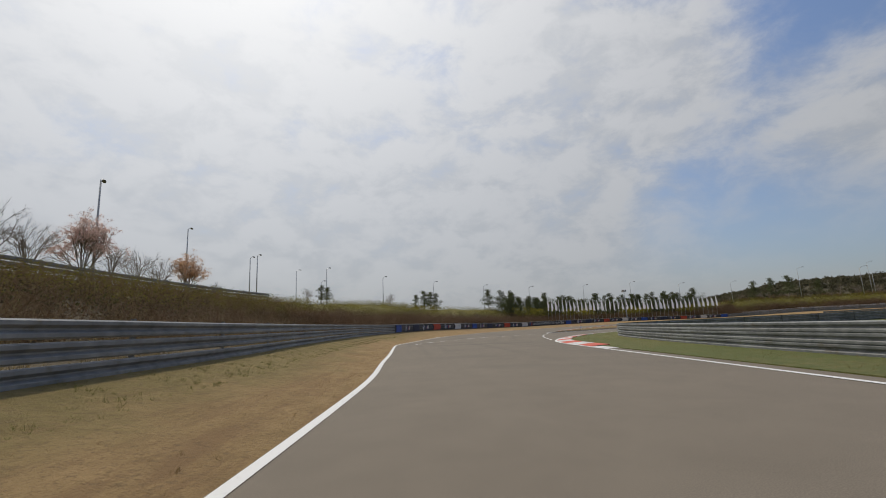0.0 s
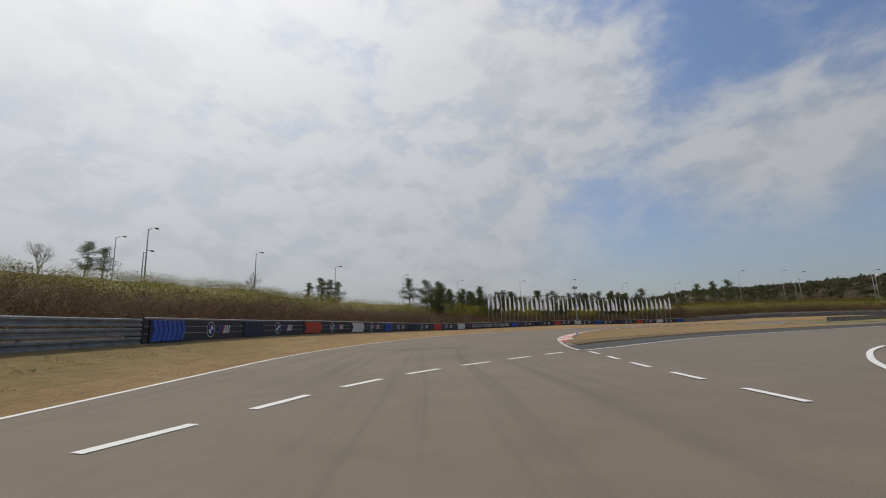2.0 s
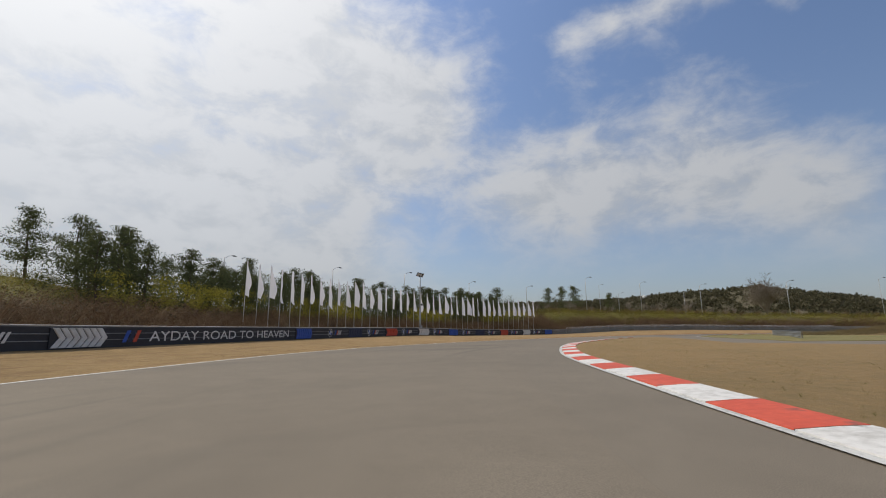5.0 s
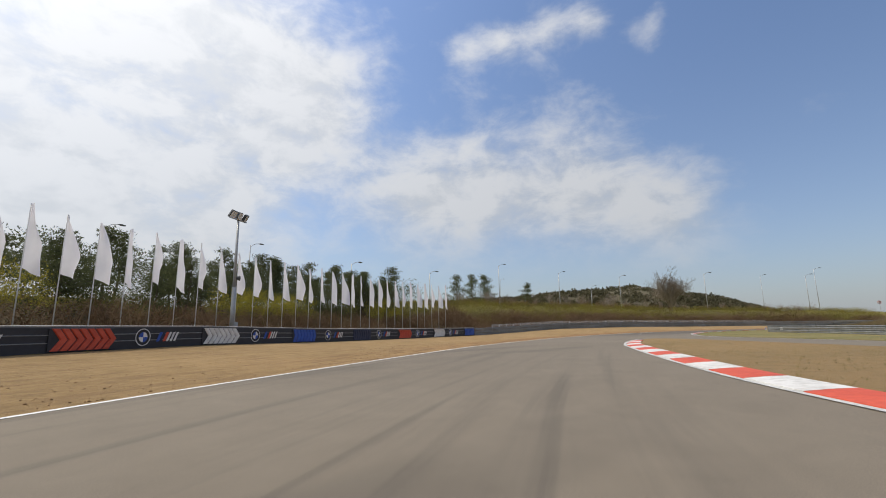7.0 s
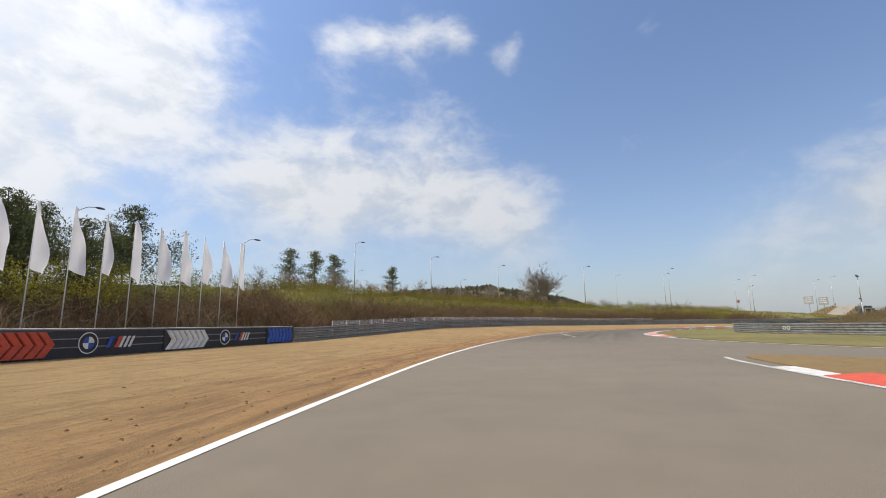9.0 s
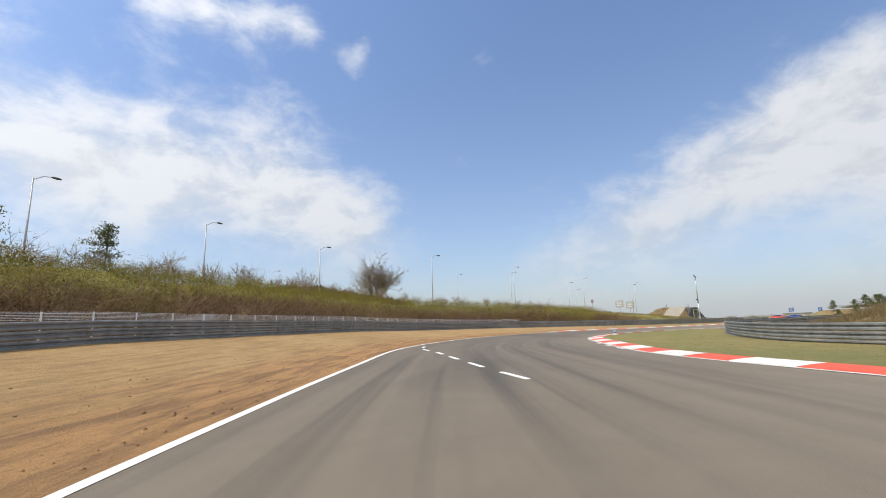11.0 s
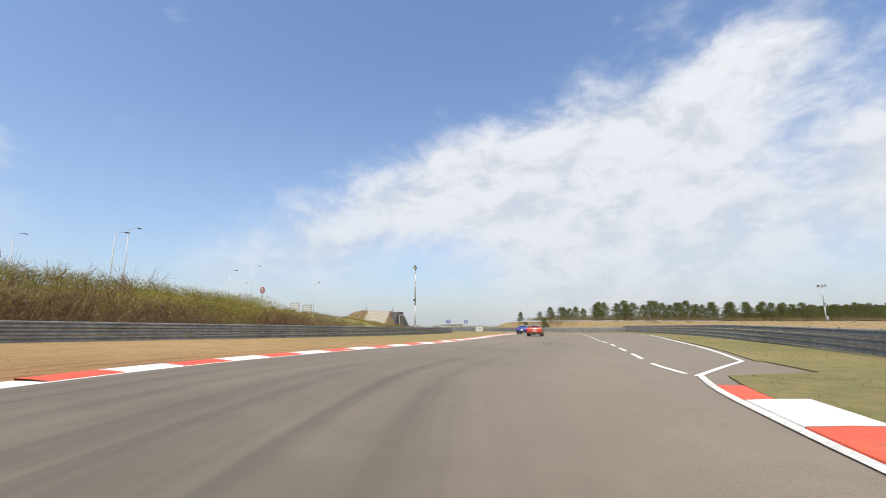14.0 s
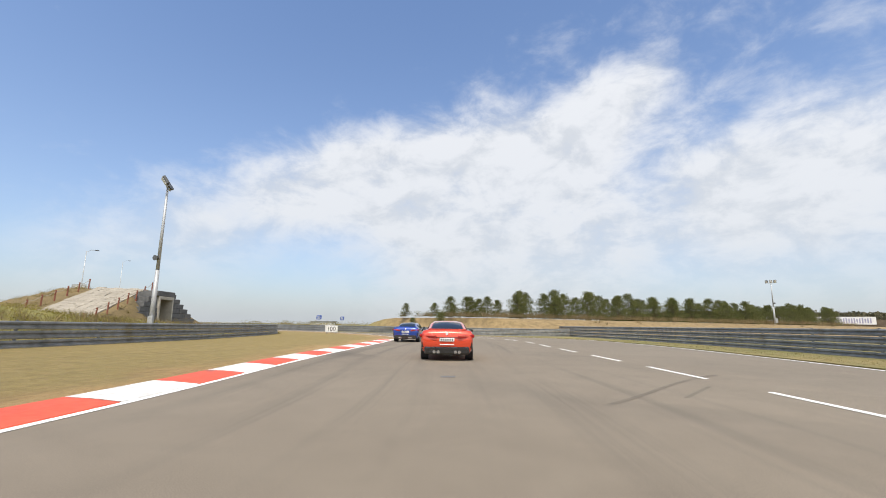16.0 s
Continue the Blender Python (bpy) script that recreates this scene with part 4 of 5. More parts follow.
# ---- trees and shrubs ----
M_MEADOW = leafy("meadow_grass", [(0.1, (0.19, 0.165, 0.06)), (0.5, (0.29, 0.24, 0.10)), (0.9, (0.40, 0.33, 0.16))], 0.8, 0.6)
M_RUNOFF = leafy("runoff_straw", [(0.1, (0.20, 0.13, 0.06)), (0.5, (0.30, 0.20, 0.095)), (0.9, (0.40, 0.29, 0.15))])
M_DEADLEAF = leafy("dead_leaves", [(0.1, (0.055, 0.04, 0.022)), (0.5, (0.11, 0.08, 0.045)), (0.9, (0.19, 0.14, 0.08))], 0.9, 0.3)
M_BLOOM = leafy("yellow_blossoming_shrub", [(0.1, (0.20, 0.175, 0.028)), (0.5, (0.36, 0.315, 0.045)), (0.9, (0.50, 0.44, 0.08))], 0.8, 0.6)
M_OLIVE = leafy("olive_undergrowth", [(0.1, (0.05, 0.05, 0.02)), (0.5, (0.10, 0.09, 0.035)), (0.9, (0.16, 0.135, 0.06))])


def clump(count, spread, size, rng, flatten=0.7, slim=0.55):
    """Small leaves in a loose ball: vertices and triangles."""
    p = rng.normal(size=(count, 3))
    p *= (rng.random((count, 1)) ** 0.45) / np.linalg.norm(p, axis=1)[:, None]
    p = p * np.array(spread) * [1, 1, flatten]
    a, b = rng.normal(size=(2, count, 3))
    a *= size * (0.6 + 0.8 * rng.random((count, 1))) / np.linalg.norm(a, axis=1)[:, None]
    b *= size * slim * (0.6 + 0.8 * rng.random((count, 1))) / np.linalg.norm(b, axis=1)[:, None]
    verts = np.stack([p - a * 0.5, p + a * 0.5, p + b], 1).reshape(-1, 3)
    return verts, np.arange(len(verts)).reshape(-1, 3)


def brush(count, reach, thick, rng):
    """Fanning leafless twigs as thin upright blades."""
    root = rng.normal(size=(count, 3)) * [reach * 0.35, reach * 0.35, 0]
    tip = root + rng.normal(size=(count, 3)) * [reach * 0.55, reach * 0.55, reach * 0.15] + np.c_[np.zeros((count, 2)), reach * (0.6 + 0.7 * rng.random(count))]
    side = rng.normal(size=(count, 3)) * [1, 1, 0.1]
    side *= thick / np.linalg.norm(side, axis=1)[:, None]
    verts = np.stack([root - side, root + side, tip], 1).reshape(-1, 3)
    return verts, np.arange(len(verts)).reshape(-1, 3)


def bush(stems, rng, thick=0.012):
    """A leafless bush: bent stems fanning out of one root, each with a few side twigs, as thin blades."""
    verts, faces = [], []

    def blade(a, b, w):
        side = np.cross(b - a, rng.normal(size=3))
        side *= w / max(np.linalg.norm(side), 1e-6)
        k = len(verts)
        verts.extend((a - side, a + side, b))
        faces.append((k, k + 1, k + 2))

    for _ in range(stems):
        t, lean = rng.random() * 6.283, rng.uniform(0.05, 0.95)
        way = np.array([math.cos(t) * lean, math.sin(t) * lean, 1.0])
        way /= np.linalg.norm(way)
        a = rng.normal(size=3) * [0.16, 0.16, 0.0]
        m = a + way * rng.uniform(0.4, 0.7)
        b = m + (way + rng.normal(size=3) * [0.45, 0.45, 0.2]) * rng.uniform(0.35, 0.6)
        blade(a, m, thick * 1.5)
        blade(m - (m - a) * 0.12, b, thick)
        for _ in range(4):
            u = rng.random()
            p = a + (m - a) * (0.4 + 0.6 * u) if rng.random() < 0.5 else m + (b - m) * u
            blade(p, p + (way * 0.5 + rng.normal(size=3) * [0.7, 0.7, 0.5]) * rng.uniform(0.15, 0.38), thick * 0.7)
    return np.array(verts), np.array(faces)


def arching(stems, rng, thick=0.010):
    """A tangle of long leafless stems that rise out of one root, bend over and hang, with side twigs, as thin ribbons."""
    verts, faces = [], []

    def blade(a, b, w):
        side = np.cross(b - a, rng.normal(size=3))
        side *= w / max(np.linalg.norm(side), 1e-6)
        k = len(verts)
        verts.extend((a - side, a + side, b))
        faces.append((k, k + 1, k + 2))

    for _ in range(stems):
        t, lean, long = rng.random() * 6.283, rng.uniform(0.15, 0.75), rng.uniform(0.7, 1.25)
        out = np.array([math.cos(t), math.sin(t), 0.0])
        way = out * lean + [0, 0, 1.0]
        p = rng.normal(size=3) * [0.22, 0.22, 0.0]
        side = np.cross(way, rng.normal(size=3))
        side /= np.linalg.norm(side)
        before = 0
        for j in range(5):
            w = thick * (1.25 - 0.26 * j)
            k = len(verts)
            verts.extend((p - side * w, p + side * w))
            if j:
                faces.extend(((before, before + 1, k + 1), (before, k + 1, k)))
            before = k
            go = way / np.linalg.norm(way)
            if j > 1:
                blade(p, p + (go * 0.4 + rng.normal(size=3) * [0.6, 0.6, 0.4]) * rng.uniform(0.15, 0.35), thick * 0.6)
            p = p + go * long * 0.27
            way = way + out * 0.22 + rng.normal(size=3) * 0.12 + [0, 0, -0.20 * j]
    return np.array(verts), np.array(faces)


def scatter(name, kinds, places, sizes, mat, label, category):
    """Many plants as one object: each place takes one of the kinds, turned and sized."""
    rng = np.random.default_rng(len(places))
    all_v, all_f, start = [], [], 0
    for (x, y, z), size in zip(places, sizes):
        v, f = kinds[rng.integers(len(kinds))]
        t = rng.random() * 6.283
        c, s = math.cos(t), math.sin(t)
        w = v * size
        all_v.append(np.c_[w[:, 0] * c - w[:, 1] * s + x, w[:, 0] * s + w[:, 1] * c + y, w[:, 2] + z])
        all_f.append(f + start)
        start += len(v)
    verts, tris = np.concatenate(all_v), np.concatenate(all_f)
    me = bpy.data.meshes.new(name)
    me.vertices.add(len(verts))
    me.vertices.foreach_set("co", verts.astype(np.float32).ravel())
    me.loops.add(len(tris) * 3)
    me.loops.foreach_set("vertex_index", tris.astype(np.int32).ravel())
    me.polygons.add(len(tris))
    me.polygons.foreach_set("loop_start", np.arange(0, len(tris) * 3, 3, dtype=np.int32))
    me.update(calc_edges=True)
    me.materials.append(mat)
    tagged(new(name, me), label, category, kind="stuff")


rng = np.random.default_rng(7)


def along_bank(n, d0, d1, s0, s1, lean=1.0):
    s = rng.uniform(s0, s1, n)
    d = d0 + (d1 - d0) * rng.random(n) ** lean
    p = WALL.at(s, d)
    return np.c_[p, heights(p) - 0.1]


def clear(spots):
    """Leaves the stone ramp and its portal free."""
    return spots[np.hypot(spots[:, 0] - 218, spots[:, 1] - 78.5) > 17]


twigs = [bush(11, rng) for _ in range(8)]
tangles = [arching(12, rng) for _ in range(10)]
leaves = [clump(80, (1, 1, 1), 0.14, rng) for _ in range(6)]
sprays = [clump(150, (1, 1, 1), 0.075, rng, 0.62) for _ in range(6)]
grass = [brush(40, 0.5, 0.012, rng) for _ in range(5)]
last = WALL.length - 12
spots = clear(np.concatenate([along_bank(1000, 2.6, 5.6, 240, 338), along_bank(900, 3.2, 8, 81, 172), along_bank(350, 5, 9, 172, 240), along_bank(60, 2.8, 4.4, 338, 356)]))
scatter("brush_thicket", tangles, spots, np.where(spots[:, 0] > 100, rng.uniform(1.1, 2.2, len(spots)), rng.uniform(1.2, 2.4, len(spots))), M_BRUSH, "tangled arching leafless brown brush on the bank", "shrubs")
spots = clear(np.concatenate([along_bank(90, 4.5, 7, 240, 335)]))
scatter("brush_thicket", twigs, spots, rng.uniform(1.2, 2.2, len(spots)), M_BRUSH, "leafless brown brush covering the bank", "shrubs")
spots = along_bank(1900, 3.2, 18, 8, 92)
scatter("brush_thicket", tangles, spots, rng.uniform(0.7, 1.4, len(spots)), M_BRUSH, "low dark leafless scrub on the bank below the road", "shrubs")
spots = clear(np.concatenate([along_bank(800, 2.8, 7, 240, 350), along_bank(1000, 3.5, 13, 8, 172), along_bank(250, 5, 11, 172, 240)]))
scatter("dead_leaf_shrubs", leaves, spots + [0, 0, 0.35], rng.uniform(0.5, 1.2, len(spots)), M_DEADLEAF, "dull brown shrubs low on the bank", "shrubs")
spots = np.concatenate([along_bank(1700, 9, 21, 48, 236, 0.8), along_bank(2600, 4.4, 13, 238, 352, 1.15)])
patchy = np.array([noise.noise(Vector((x * 0.11, y * 0.11, 7))) for x, y, _ in spots])
away, _ = WALL.signed(spots[:, :2])
green = patchy > np.where(spots[:, 0] > 100, 0.12 - (away - 4.4) * 0.30, 0.12 - (away - 7) * 0.16)
bare_spots = clear(spots[~green])
scatter("brush_thicket", twigs, bare_spots, rng.uniform(0.9, 1.8, len(bare_spots)), M_BRUSH, "leafless brown brush between the spring shrubs", "shrubs")
spots = clear(spots[green])
scatter("spring_shrubs", sprays, spots + [0, 0, 0.45], rng.uniform(0.8, 1.7, len(spots)), M_FRESH, "yellow-green spring shrubs along the bank top", "shrubs")
spots = clear(along_bank(1100, 7, 15, 4, 345))
scatter("olive_shrubs", leaves, spots + [0, 0, 0.4], rng.uniform(0.6, 1.2, len(spots)), M_OLIVE, "olive and brown undergrowth on the bank", "shrubs")
spots = clear(along_bank(150, 9, 14, 240, 340))
scatter("brush_thicket", twigs, spots + [0, 0, 0.4], rng.uniform(0.9, 1.7, len(spots)), M_BRUSH, "thin leafless bushes along the bank top", "shrubs")
spots = along_bank(1900, 4, 19, 338, last)
scatter("bank_grass", grass, spots, rng.uniform(0.5, 0.9, len(spots)), M_MEADOW, "low yellow-green grass on the end of the bank", "grass")
spots = along_bank(2400, 1.6, 8, 4, last)
scatter("bank_grass", grass, spots, rng.uniform(0.7, 1.5, len(spots)), M_STRAW, "tall dry grass behind the barrier", "grass")


def runoff_height(p):
    d, s = WALL.signed(p)
    g, _ = EDGE.signed(p)
    u = np.clip(g / np.maximum(g - np.minimum(d, 0), 0.01), 0, 1)
    return np.maximum(np.interp(s, *BASE) * u ** 1.5, 0) - 0.03


tuft = [brush(9, 0.09, 0.005, rng) for _ in range(6)]
s = rng.uniform(30, EDGE.length - 30, 12000)
p = EDGE.at(s, 0.25 + 11 * rng.random(len(s)) ** 1.4)
d, _ = WALL.signed(p)
p = p[d < -0.1]
scatter("runoff_grass", tuft, np.c_[p, runoff_height(p)], rng.uniform(0.3, 0.8, len(p)), M_RUNOFF, "dry grass tufts on the run-off", "grass")
spots = []
for line, s0, s1, deep in ((INNER_A, 32, 108, 6), (INNER_B, 8, 100, 9), (INNER_C, 28, 100, 9), (PIT, 2, 72, 3)):
    q = line.at(rng.uniform(s0, s1, 2000), -1.0 - deep * rng.random(2000) ** 1.2)
    spots.append(np.c_[q, np.full(len(q), 0.03)])
spots = np.concatenate(spots)
lane, _ = LANE.signed(spots[:, :2])
spots = spots[(lane > 0.3) | (spots[:, 0] > 66) | (spots[:, 1] < 50)]
scatter("infield_tufts", tuft, spots, rng.uniform(0.3, 0.75, len(spots)), M_MEADOW, "yellow-green grass tufts inside the track", "grass")
stone = (np.array([(1, 0, 0), (-0.8, 0.3, 0), (0.1, 0.9, 0.1), (0, -1, 0), (0.1, 0, 0.7), (0, 0.1, -0.5)]), np.array([(0, 2, 4), (2, 1, 4), (1, 3, 4), (3, 0, 4), (2, 0, 5), (1, 2, 5), (3, 1, 5), (0, 3, 5)]))
s = rng.uniform(1.0, 27, 4200)
q = LANE.at(s, 0.1 + np.minimum(0.36 * s, 2.4) * np.clip((29 - s) / 8, 0.1, 1) * rng.random(4200) ** 1.2)
scatter("gravel_stones", [stone], np.c_[q, np.full(len(q), 0.05)], rng.uniform(0.010, 0.038, len(q)), M_GRAVEL, "loose tan stones on the gravel", "gravel")
M_CLOD = rough_stuff("dry_soil_clods", (0.12, 0.065, 0.03), (0.34, 0.20, 0.09), 20.0, 0.0, 0.95, 0.5)
s = rng.uniform(150, 330, 5200)
q = EDGE.at(s, 0.3 + 6.0 * rng.random(5200) ** 1.7)
scatter("soil_clods", [stone], np.c_[q, runoff_height(q) + 0.03], 0.010 + 0.04 * rng.random(len(q)) ** 3, M_CLOD, "loose brown soil clods on the run-off", "soil")
M_VERGE = leafy("green_verge_grass", [(0.1, (0.13, 0.14, 0.04)), (0.5, (0.22, 0.21, 0.07)), (0.9, (0.34, 0.29, 0.12))])
q = np.concatenate([WALL.at(rng.uniform(17, 93, 6500), -0.02 - 1.7 * rng.random(6500) ** 1.8), WALL.at(rng.uniform(93, 418, 3000), -0.12 - 0.5 * rng.random(3000) ** 2)])
scatter("verge_grass", tuft, np.c_[q, runoff_height(q) + 0.02], rng.uniform(0.4, 1.0, len(q)), M_VERGE, "green grass fringe at the foot of the barriers", "grass")
q = RAIL_R.at(rng.uniform(30, 125, 2200), -1.2 - 15 * rng.random(2200))
q = q[(q[:, 1] > 70) & (q[:, 0] > 112)]
scatter("mound_grass", grass, np.c_[q, heights(q) - 0.05], rng.uniform(0.6, 1.3, len(q)), M_STRAW, "straw-coloured grass on the slope behind the guardrail", "grass")


def round_tree(rng, tall, limbs=11, deep=4, kids=5, label="large round leafless tree beyond the bank", crown=None, name="bare_tree"):
    """A short trunk that fans out into many upright limbs with fine twigs: a round leafless crown."""
    verts, faces = [], []

    def limb(a, way, length, r, level):
        b = a + way * length
        side = way.cross(Vector((0.3, 0.9, 0.2))).normalized()
        other = way.cross(side)
        k = len(verts)
        for p, q in ((a, r), (b, r * 0.6)):
            for j in range(3):
                t = j * math.pi * 2 / 3
                verts.append(p + (side * math.cos(t) + other * math.sin(t)) * q)
        for j in range(3):
            faces.append((k + j, k + (j + 1) % 3, k + 3 + (j + 1) % 3, k + 3 + j))
        if level:
            for _ in range(kids):
                turn = Vector(rng.normal(size=3)).normalized()
                go = (way + turn * 0.74 + Vector((0, 0, 0.10))).normalized()
                limb(a + way * length * rng.uniform(0.3, 1.0), go, length * rng.uniform(0.45, 0.7), r * 0.52, level - 1)

    limb(Vector((0, 0, -0.3)), Vector((0, 0, 1)), tall * 0.16, tall * 0.022, 0)
    for i in range(limbs):
        t, out = i * 2.4, 0.1 + 0.72 * rng.random()
        go = Vector((math.cos(t) * out, math.sin(t) * out, 1.15)).normalized()
        limb(Vector((0, 0, tall * rng.uniform(0.08, 0.15))), go, tall * rng.uniform(0.30, 0.40), tall * 0.0075, deep)
    top = max(p.z for p in verts)
    verts = [p * (tall / top) for p in verts]
    ob = thing(name, label, "tree", "bank trees")
    part("trunk", mesh("trunk", verts, faces, M_TWIG), ob)
    if crown:
        mat, count, size = crown
        ends = [verts[i] for i in range(3, len(verts), 6) if verts[i].z > tall * 0.38]
        vs, fs, start = [], [], 0
        for k in rng.permutation(len(ends))[:count]:
            cv, cf = clump(14, (0.34, 0.34, 0.3), size, rng)
            vs.append(cv + np.array(ends[k]))
            fs.append(cf + start)
            start += len(cv)
        part("crown", mesh("crown", np.concatenate(vs), [tuple(t) for t in np.concatenate(fs)], mat), ob)
    return ob


def pine(rng, tall, mat, open_crown=False, label="dark green pine tree", group="pines"):
    """A pine: a slightly bent trunk with whorls of rising limbs that carry flat sprays of needles; open_crown: a wild, ragged one."""
    ob = thing("pine_tree", label, "tree", group)
    bend = rng.uniform(-0.05, 0.05, 2) * tall * (1.4 if open_crown else 0.5)

    def stem(u):
        return Vector((bend[0] * math.sin(u * 2.6), bend[1] * math.sin(u * 2.1), tall * u))

    bm = bmesh.new()
    for k in range(5):
        rod(stem(k / 5) - Vector((0, 0, 0.3 if k == 0 else 0)), stem((k + 1) / 5 - 0.01), (0.016 * tall + 0.04) * (1 - k * 0.17), (0.016 * tall + 0.04) * (1 - (k + 1) * 0.17), 6, bm=bm)
    vs, fs, start = [], [], 0
    base = rng.uniform(0.12, 0.3) if open_crown else 0.04
    levels = int(tall * (1.25 if open_crown else 2.3))
    for k in range(levels):
        u = base + (1 - base) * (k + rng.random() * 0.5) / levels
        wide = tall * (0.36 * (1 - u) ** 0.8 if open_crown else 0.56 * (1 - u) ** 0.72)
        for _ in range(int(rng.integers(3, 6)) if open_crown else 7):
            t = rng.random() * 6.283
            reach = wide * (rng.uniform(0.15, 1.6) if open_crown else rng.uniform(0.5, 1.15)) + 0.15
            root = stem(u)
            end = root + Vector((math.cos(t) * reach, math.sin(t) * reach, reach * (rng.uniform(0.15, 0.45) if open_crown else rng.uniform(-0.12, 0.3))))
            if reach > 0.5:
                rod(root, end, 0.035, 0.015, 3, bm=bm)
            for frac in (1.0, 0.68, 0.36) if open_crown and reach > 1.0 else (1.0, 0.55):
                cv, cf = clump(33, (0.8, 0.8, 0.5), 0.28, rng, 0.8, 0.36) if open_crown else clump(30, (0.72, 0.72, 0.6), 0.30, rng, 0.9, 0.36)
                cv = cv * (0.7 + tall * 0.045) * rng.uniform(0.75, 1.2) + np.array(root + (end - root) * frac)
                vs.append(cv)
                fs.append(cf + start)
                start += len(cv)
    part("trunk", bm_mesh("trunk", bm, M_BARK), ob)
    part("crown", mesh("crown", np.concatenate(vs), [tuple(t) for t in np.concatenate(fs)], mat), ob)
    return ob


def plant(models, spots):
    """Sets copies of the models out at spots of (x, y, size)."""
    used = set()
    for i, (x, y, size) in enumerate(spots):
        ob = models[i % len(models)]
        m = pose(x, y, height(x, y) - 0.05, 0, 0, (i * 77) % 360) @ Matrix.Diagonal((size, size, size, 1))
        if i % len(models) not in used:
            used.add(i % len(models))
            ob.matrix_basis = m
        else:
            copy_thing(ob, m).scale = (size, size, size)


pines = [pine(rng, 6.0, M_NEEDLE, False, "dense green pine on the mound", "pines beside the pit lane") for _ in range(4)]
spots = []
for i in range(60):
    x, y = PINES.at(10 + i * 1.82 + rng.uniform(-0.8, 0.8), rng.uniform(-2.6, 2.6))
    spots.append((x, y, rng.uniform(0.58, 0.78) if i > 6 else rng.uniform(0.45, 0.56)))
spots += [(219.5, 31.5, 0.36), (222, 34, 0.4), (224.5, 33, 0.36), (217.5, 29.5, 0.38)]
plant(pines, spots)
low = np.array([(x + rng.uniform(-2.2, 2.2), y + rng.uniform(-2.2, 2.2)) for x, y, _ in spots for _ in range(5)])
scatter("mound_shrubs", leaves, np.c_[low, heights(low) + 0.3], rng.uniform(0.6, 1.2, len(low)), M_NEEDLE, "low green growth under the pines", "shrubs")
low = np.array([(x + rng.uniform(-5, 3), y + rng.uniform(-3, 8)) for x, y, _ in spots for _ in range(14)])
scatter("mound_grass", grass, np.c_[low, heights(low) - 0.05], rng.uniform(0.8, 1.6, len(low)), M_STRAW, "tall straw grass on the pine mound", "grass")
far = np.array([(262 + 7 * a + b, 27 + 5.6 * a - b) for a, b in rng.normal(size=(110, 2))])
scatter("far_shrubs", leaves, np.c_[far, heights(far) + 0.9], rng.uniform(0.8, 1.6, 110), M_MEADOW, "yellow-brown shrubs at the far end of the straight", "shrubs")
s = rng.uniform(158, 238, 900)
s = s[np.sin(s * 0.31) + 0.6 * np.sin(s * 0.83 + 1) > -0.1]
p = WALL.at(s, rng.uniform(7.2, 9.5, len(s)))
scatter("spring_shrubs", leaves, np.c_[p, heights(p) + rng.uniform(1.2, 3.0, len(s))], rng.uniform(0.5, 1.0, len(s)), M_BLOOM, "yellow-green shrubs between the flags and the pines", "shrubs")
s = rng.uniform(160, 238, 1200)
p = WALL.at(s, rng.uniform(9.5, 19, len(s)))
scatter("pine_undergrowth", leaves, np.c_[p, heights(p) + 4.4 * rng.random(len(s)) ** 1.3], rng.uniform(0.8, 1.7, len(s)), M_DARKNEEDLE, "dark green undergrowth between the pines behind the flags", "shrubs")
tall_pines = [pine(rng, 8.0, M_DARKNEEDLE, True, "dark pine with a ragged crown behind the flags", "pines behind the flags") for _ in range(4)]
spots = []
for i in range(88):
    x, y = WALL.at(161 + i * 0.87, rng.uniform(9.5, 21))
    spots.append((x, y, rng.uniform(0.45, 0.84)))
spots += [(-8.5, 137, 0.75), (-6.5, 138.5, 0.9), (-4.6, 138, 0.85), (-2.6, 139, 0.8), (129.8, 176.2, 1.15), (138.8, 179.8, 1.25), (140.8, 167.8, 0.88), (121, 174, 1.0), (-22.2, 79.5, 0.45), (-21.5, 81, 0.4)]
plant(tall_pines, spots)
bare = [round_tree(rng, 6.0, 7, 3, 4, "leafless grey tree on the bank") for _ in range(3)]
spots = [(-31, 26.5, 0.95), (-32, 30, 1.0), (-31.5, 33, 0.9), (-30.5, 23, 0.95), (-31.5, 41.5, 0.85), (-31, 44.5, 0.8), (-30.5, 47.5, 0.75), (-31, 60, 0.5), (-23.3, 75.6, 0.5), (-12.2, 98.5, 0.5),
         (145.5, 164, 0.85), (149.9, 161.9, 0.75), (156.1, 160.5, 0.75), (162.8, 156, 0.85), (164.6, 155.5, 0.8), (167.3, 158.2, 0.7), (194.9, 144.9, 0.5), (207.8, 133.6, 0.45), (183.7, 153.6, 0.7), (26.4, 145.6, 0.5), (31.8, 153.4, 0.5)]
for i in range(20):
    x, y = WALL.at(244 + i * 4.6 + rng.uniform(-2, 2), rng.uniform(11, 16))
    spots.append((x, y, rng.uniform(0.28, 0.55)))
plant(bare, spots)
big = round_tree(rng, 19.5, 16)
big.matrix_basis = pose(225, 157.2, height(225, 157.2) - 0.1)
for x, y, tall, crown, label in ((-31.1, 37.6, 7.0, (M_PINK, 460, 0.17), "pink blossoming cherry tree on the bank"), (-31.2, 53.7, 6.3, (M_AMBER, 420, 0.16), "tree with amber young leaves on the bank")):
    t = round_tree(rng, tall, 9, 3, 4, label, crown, "blossom_tree")
    t.matrix_basis = pose(x, y, height(x, y) - 0.1)

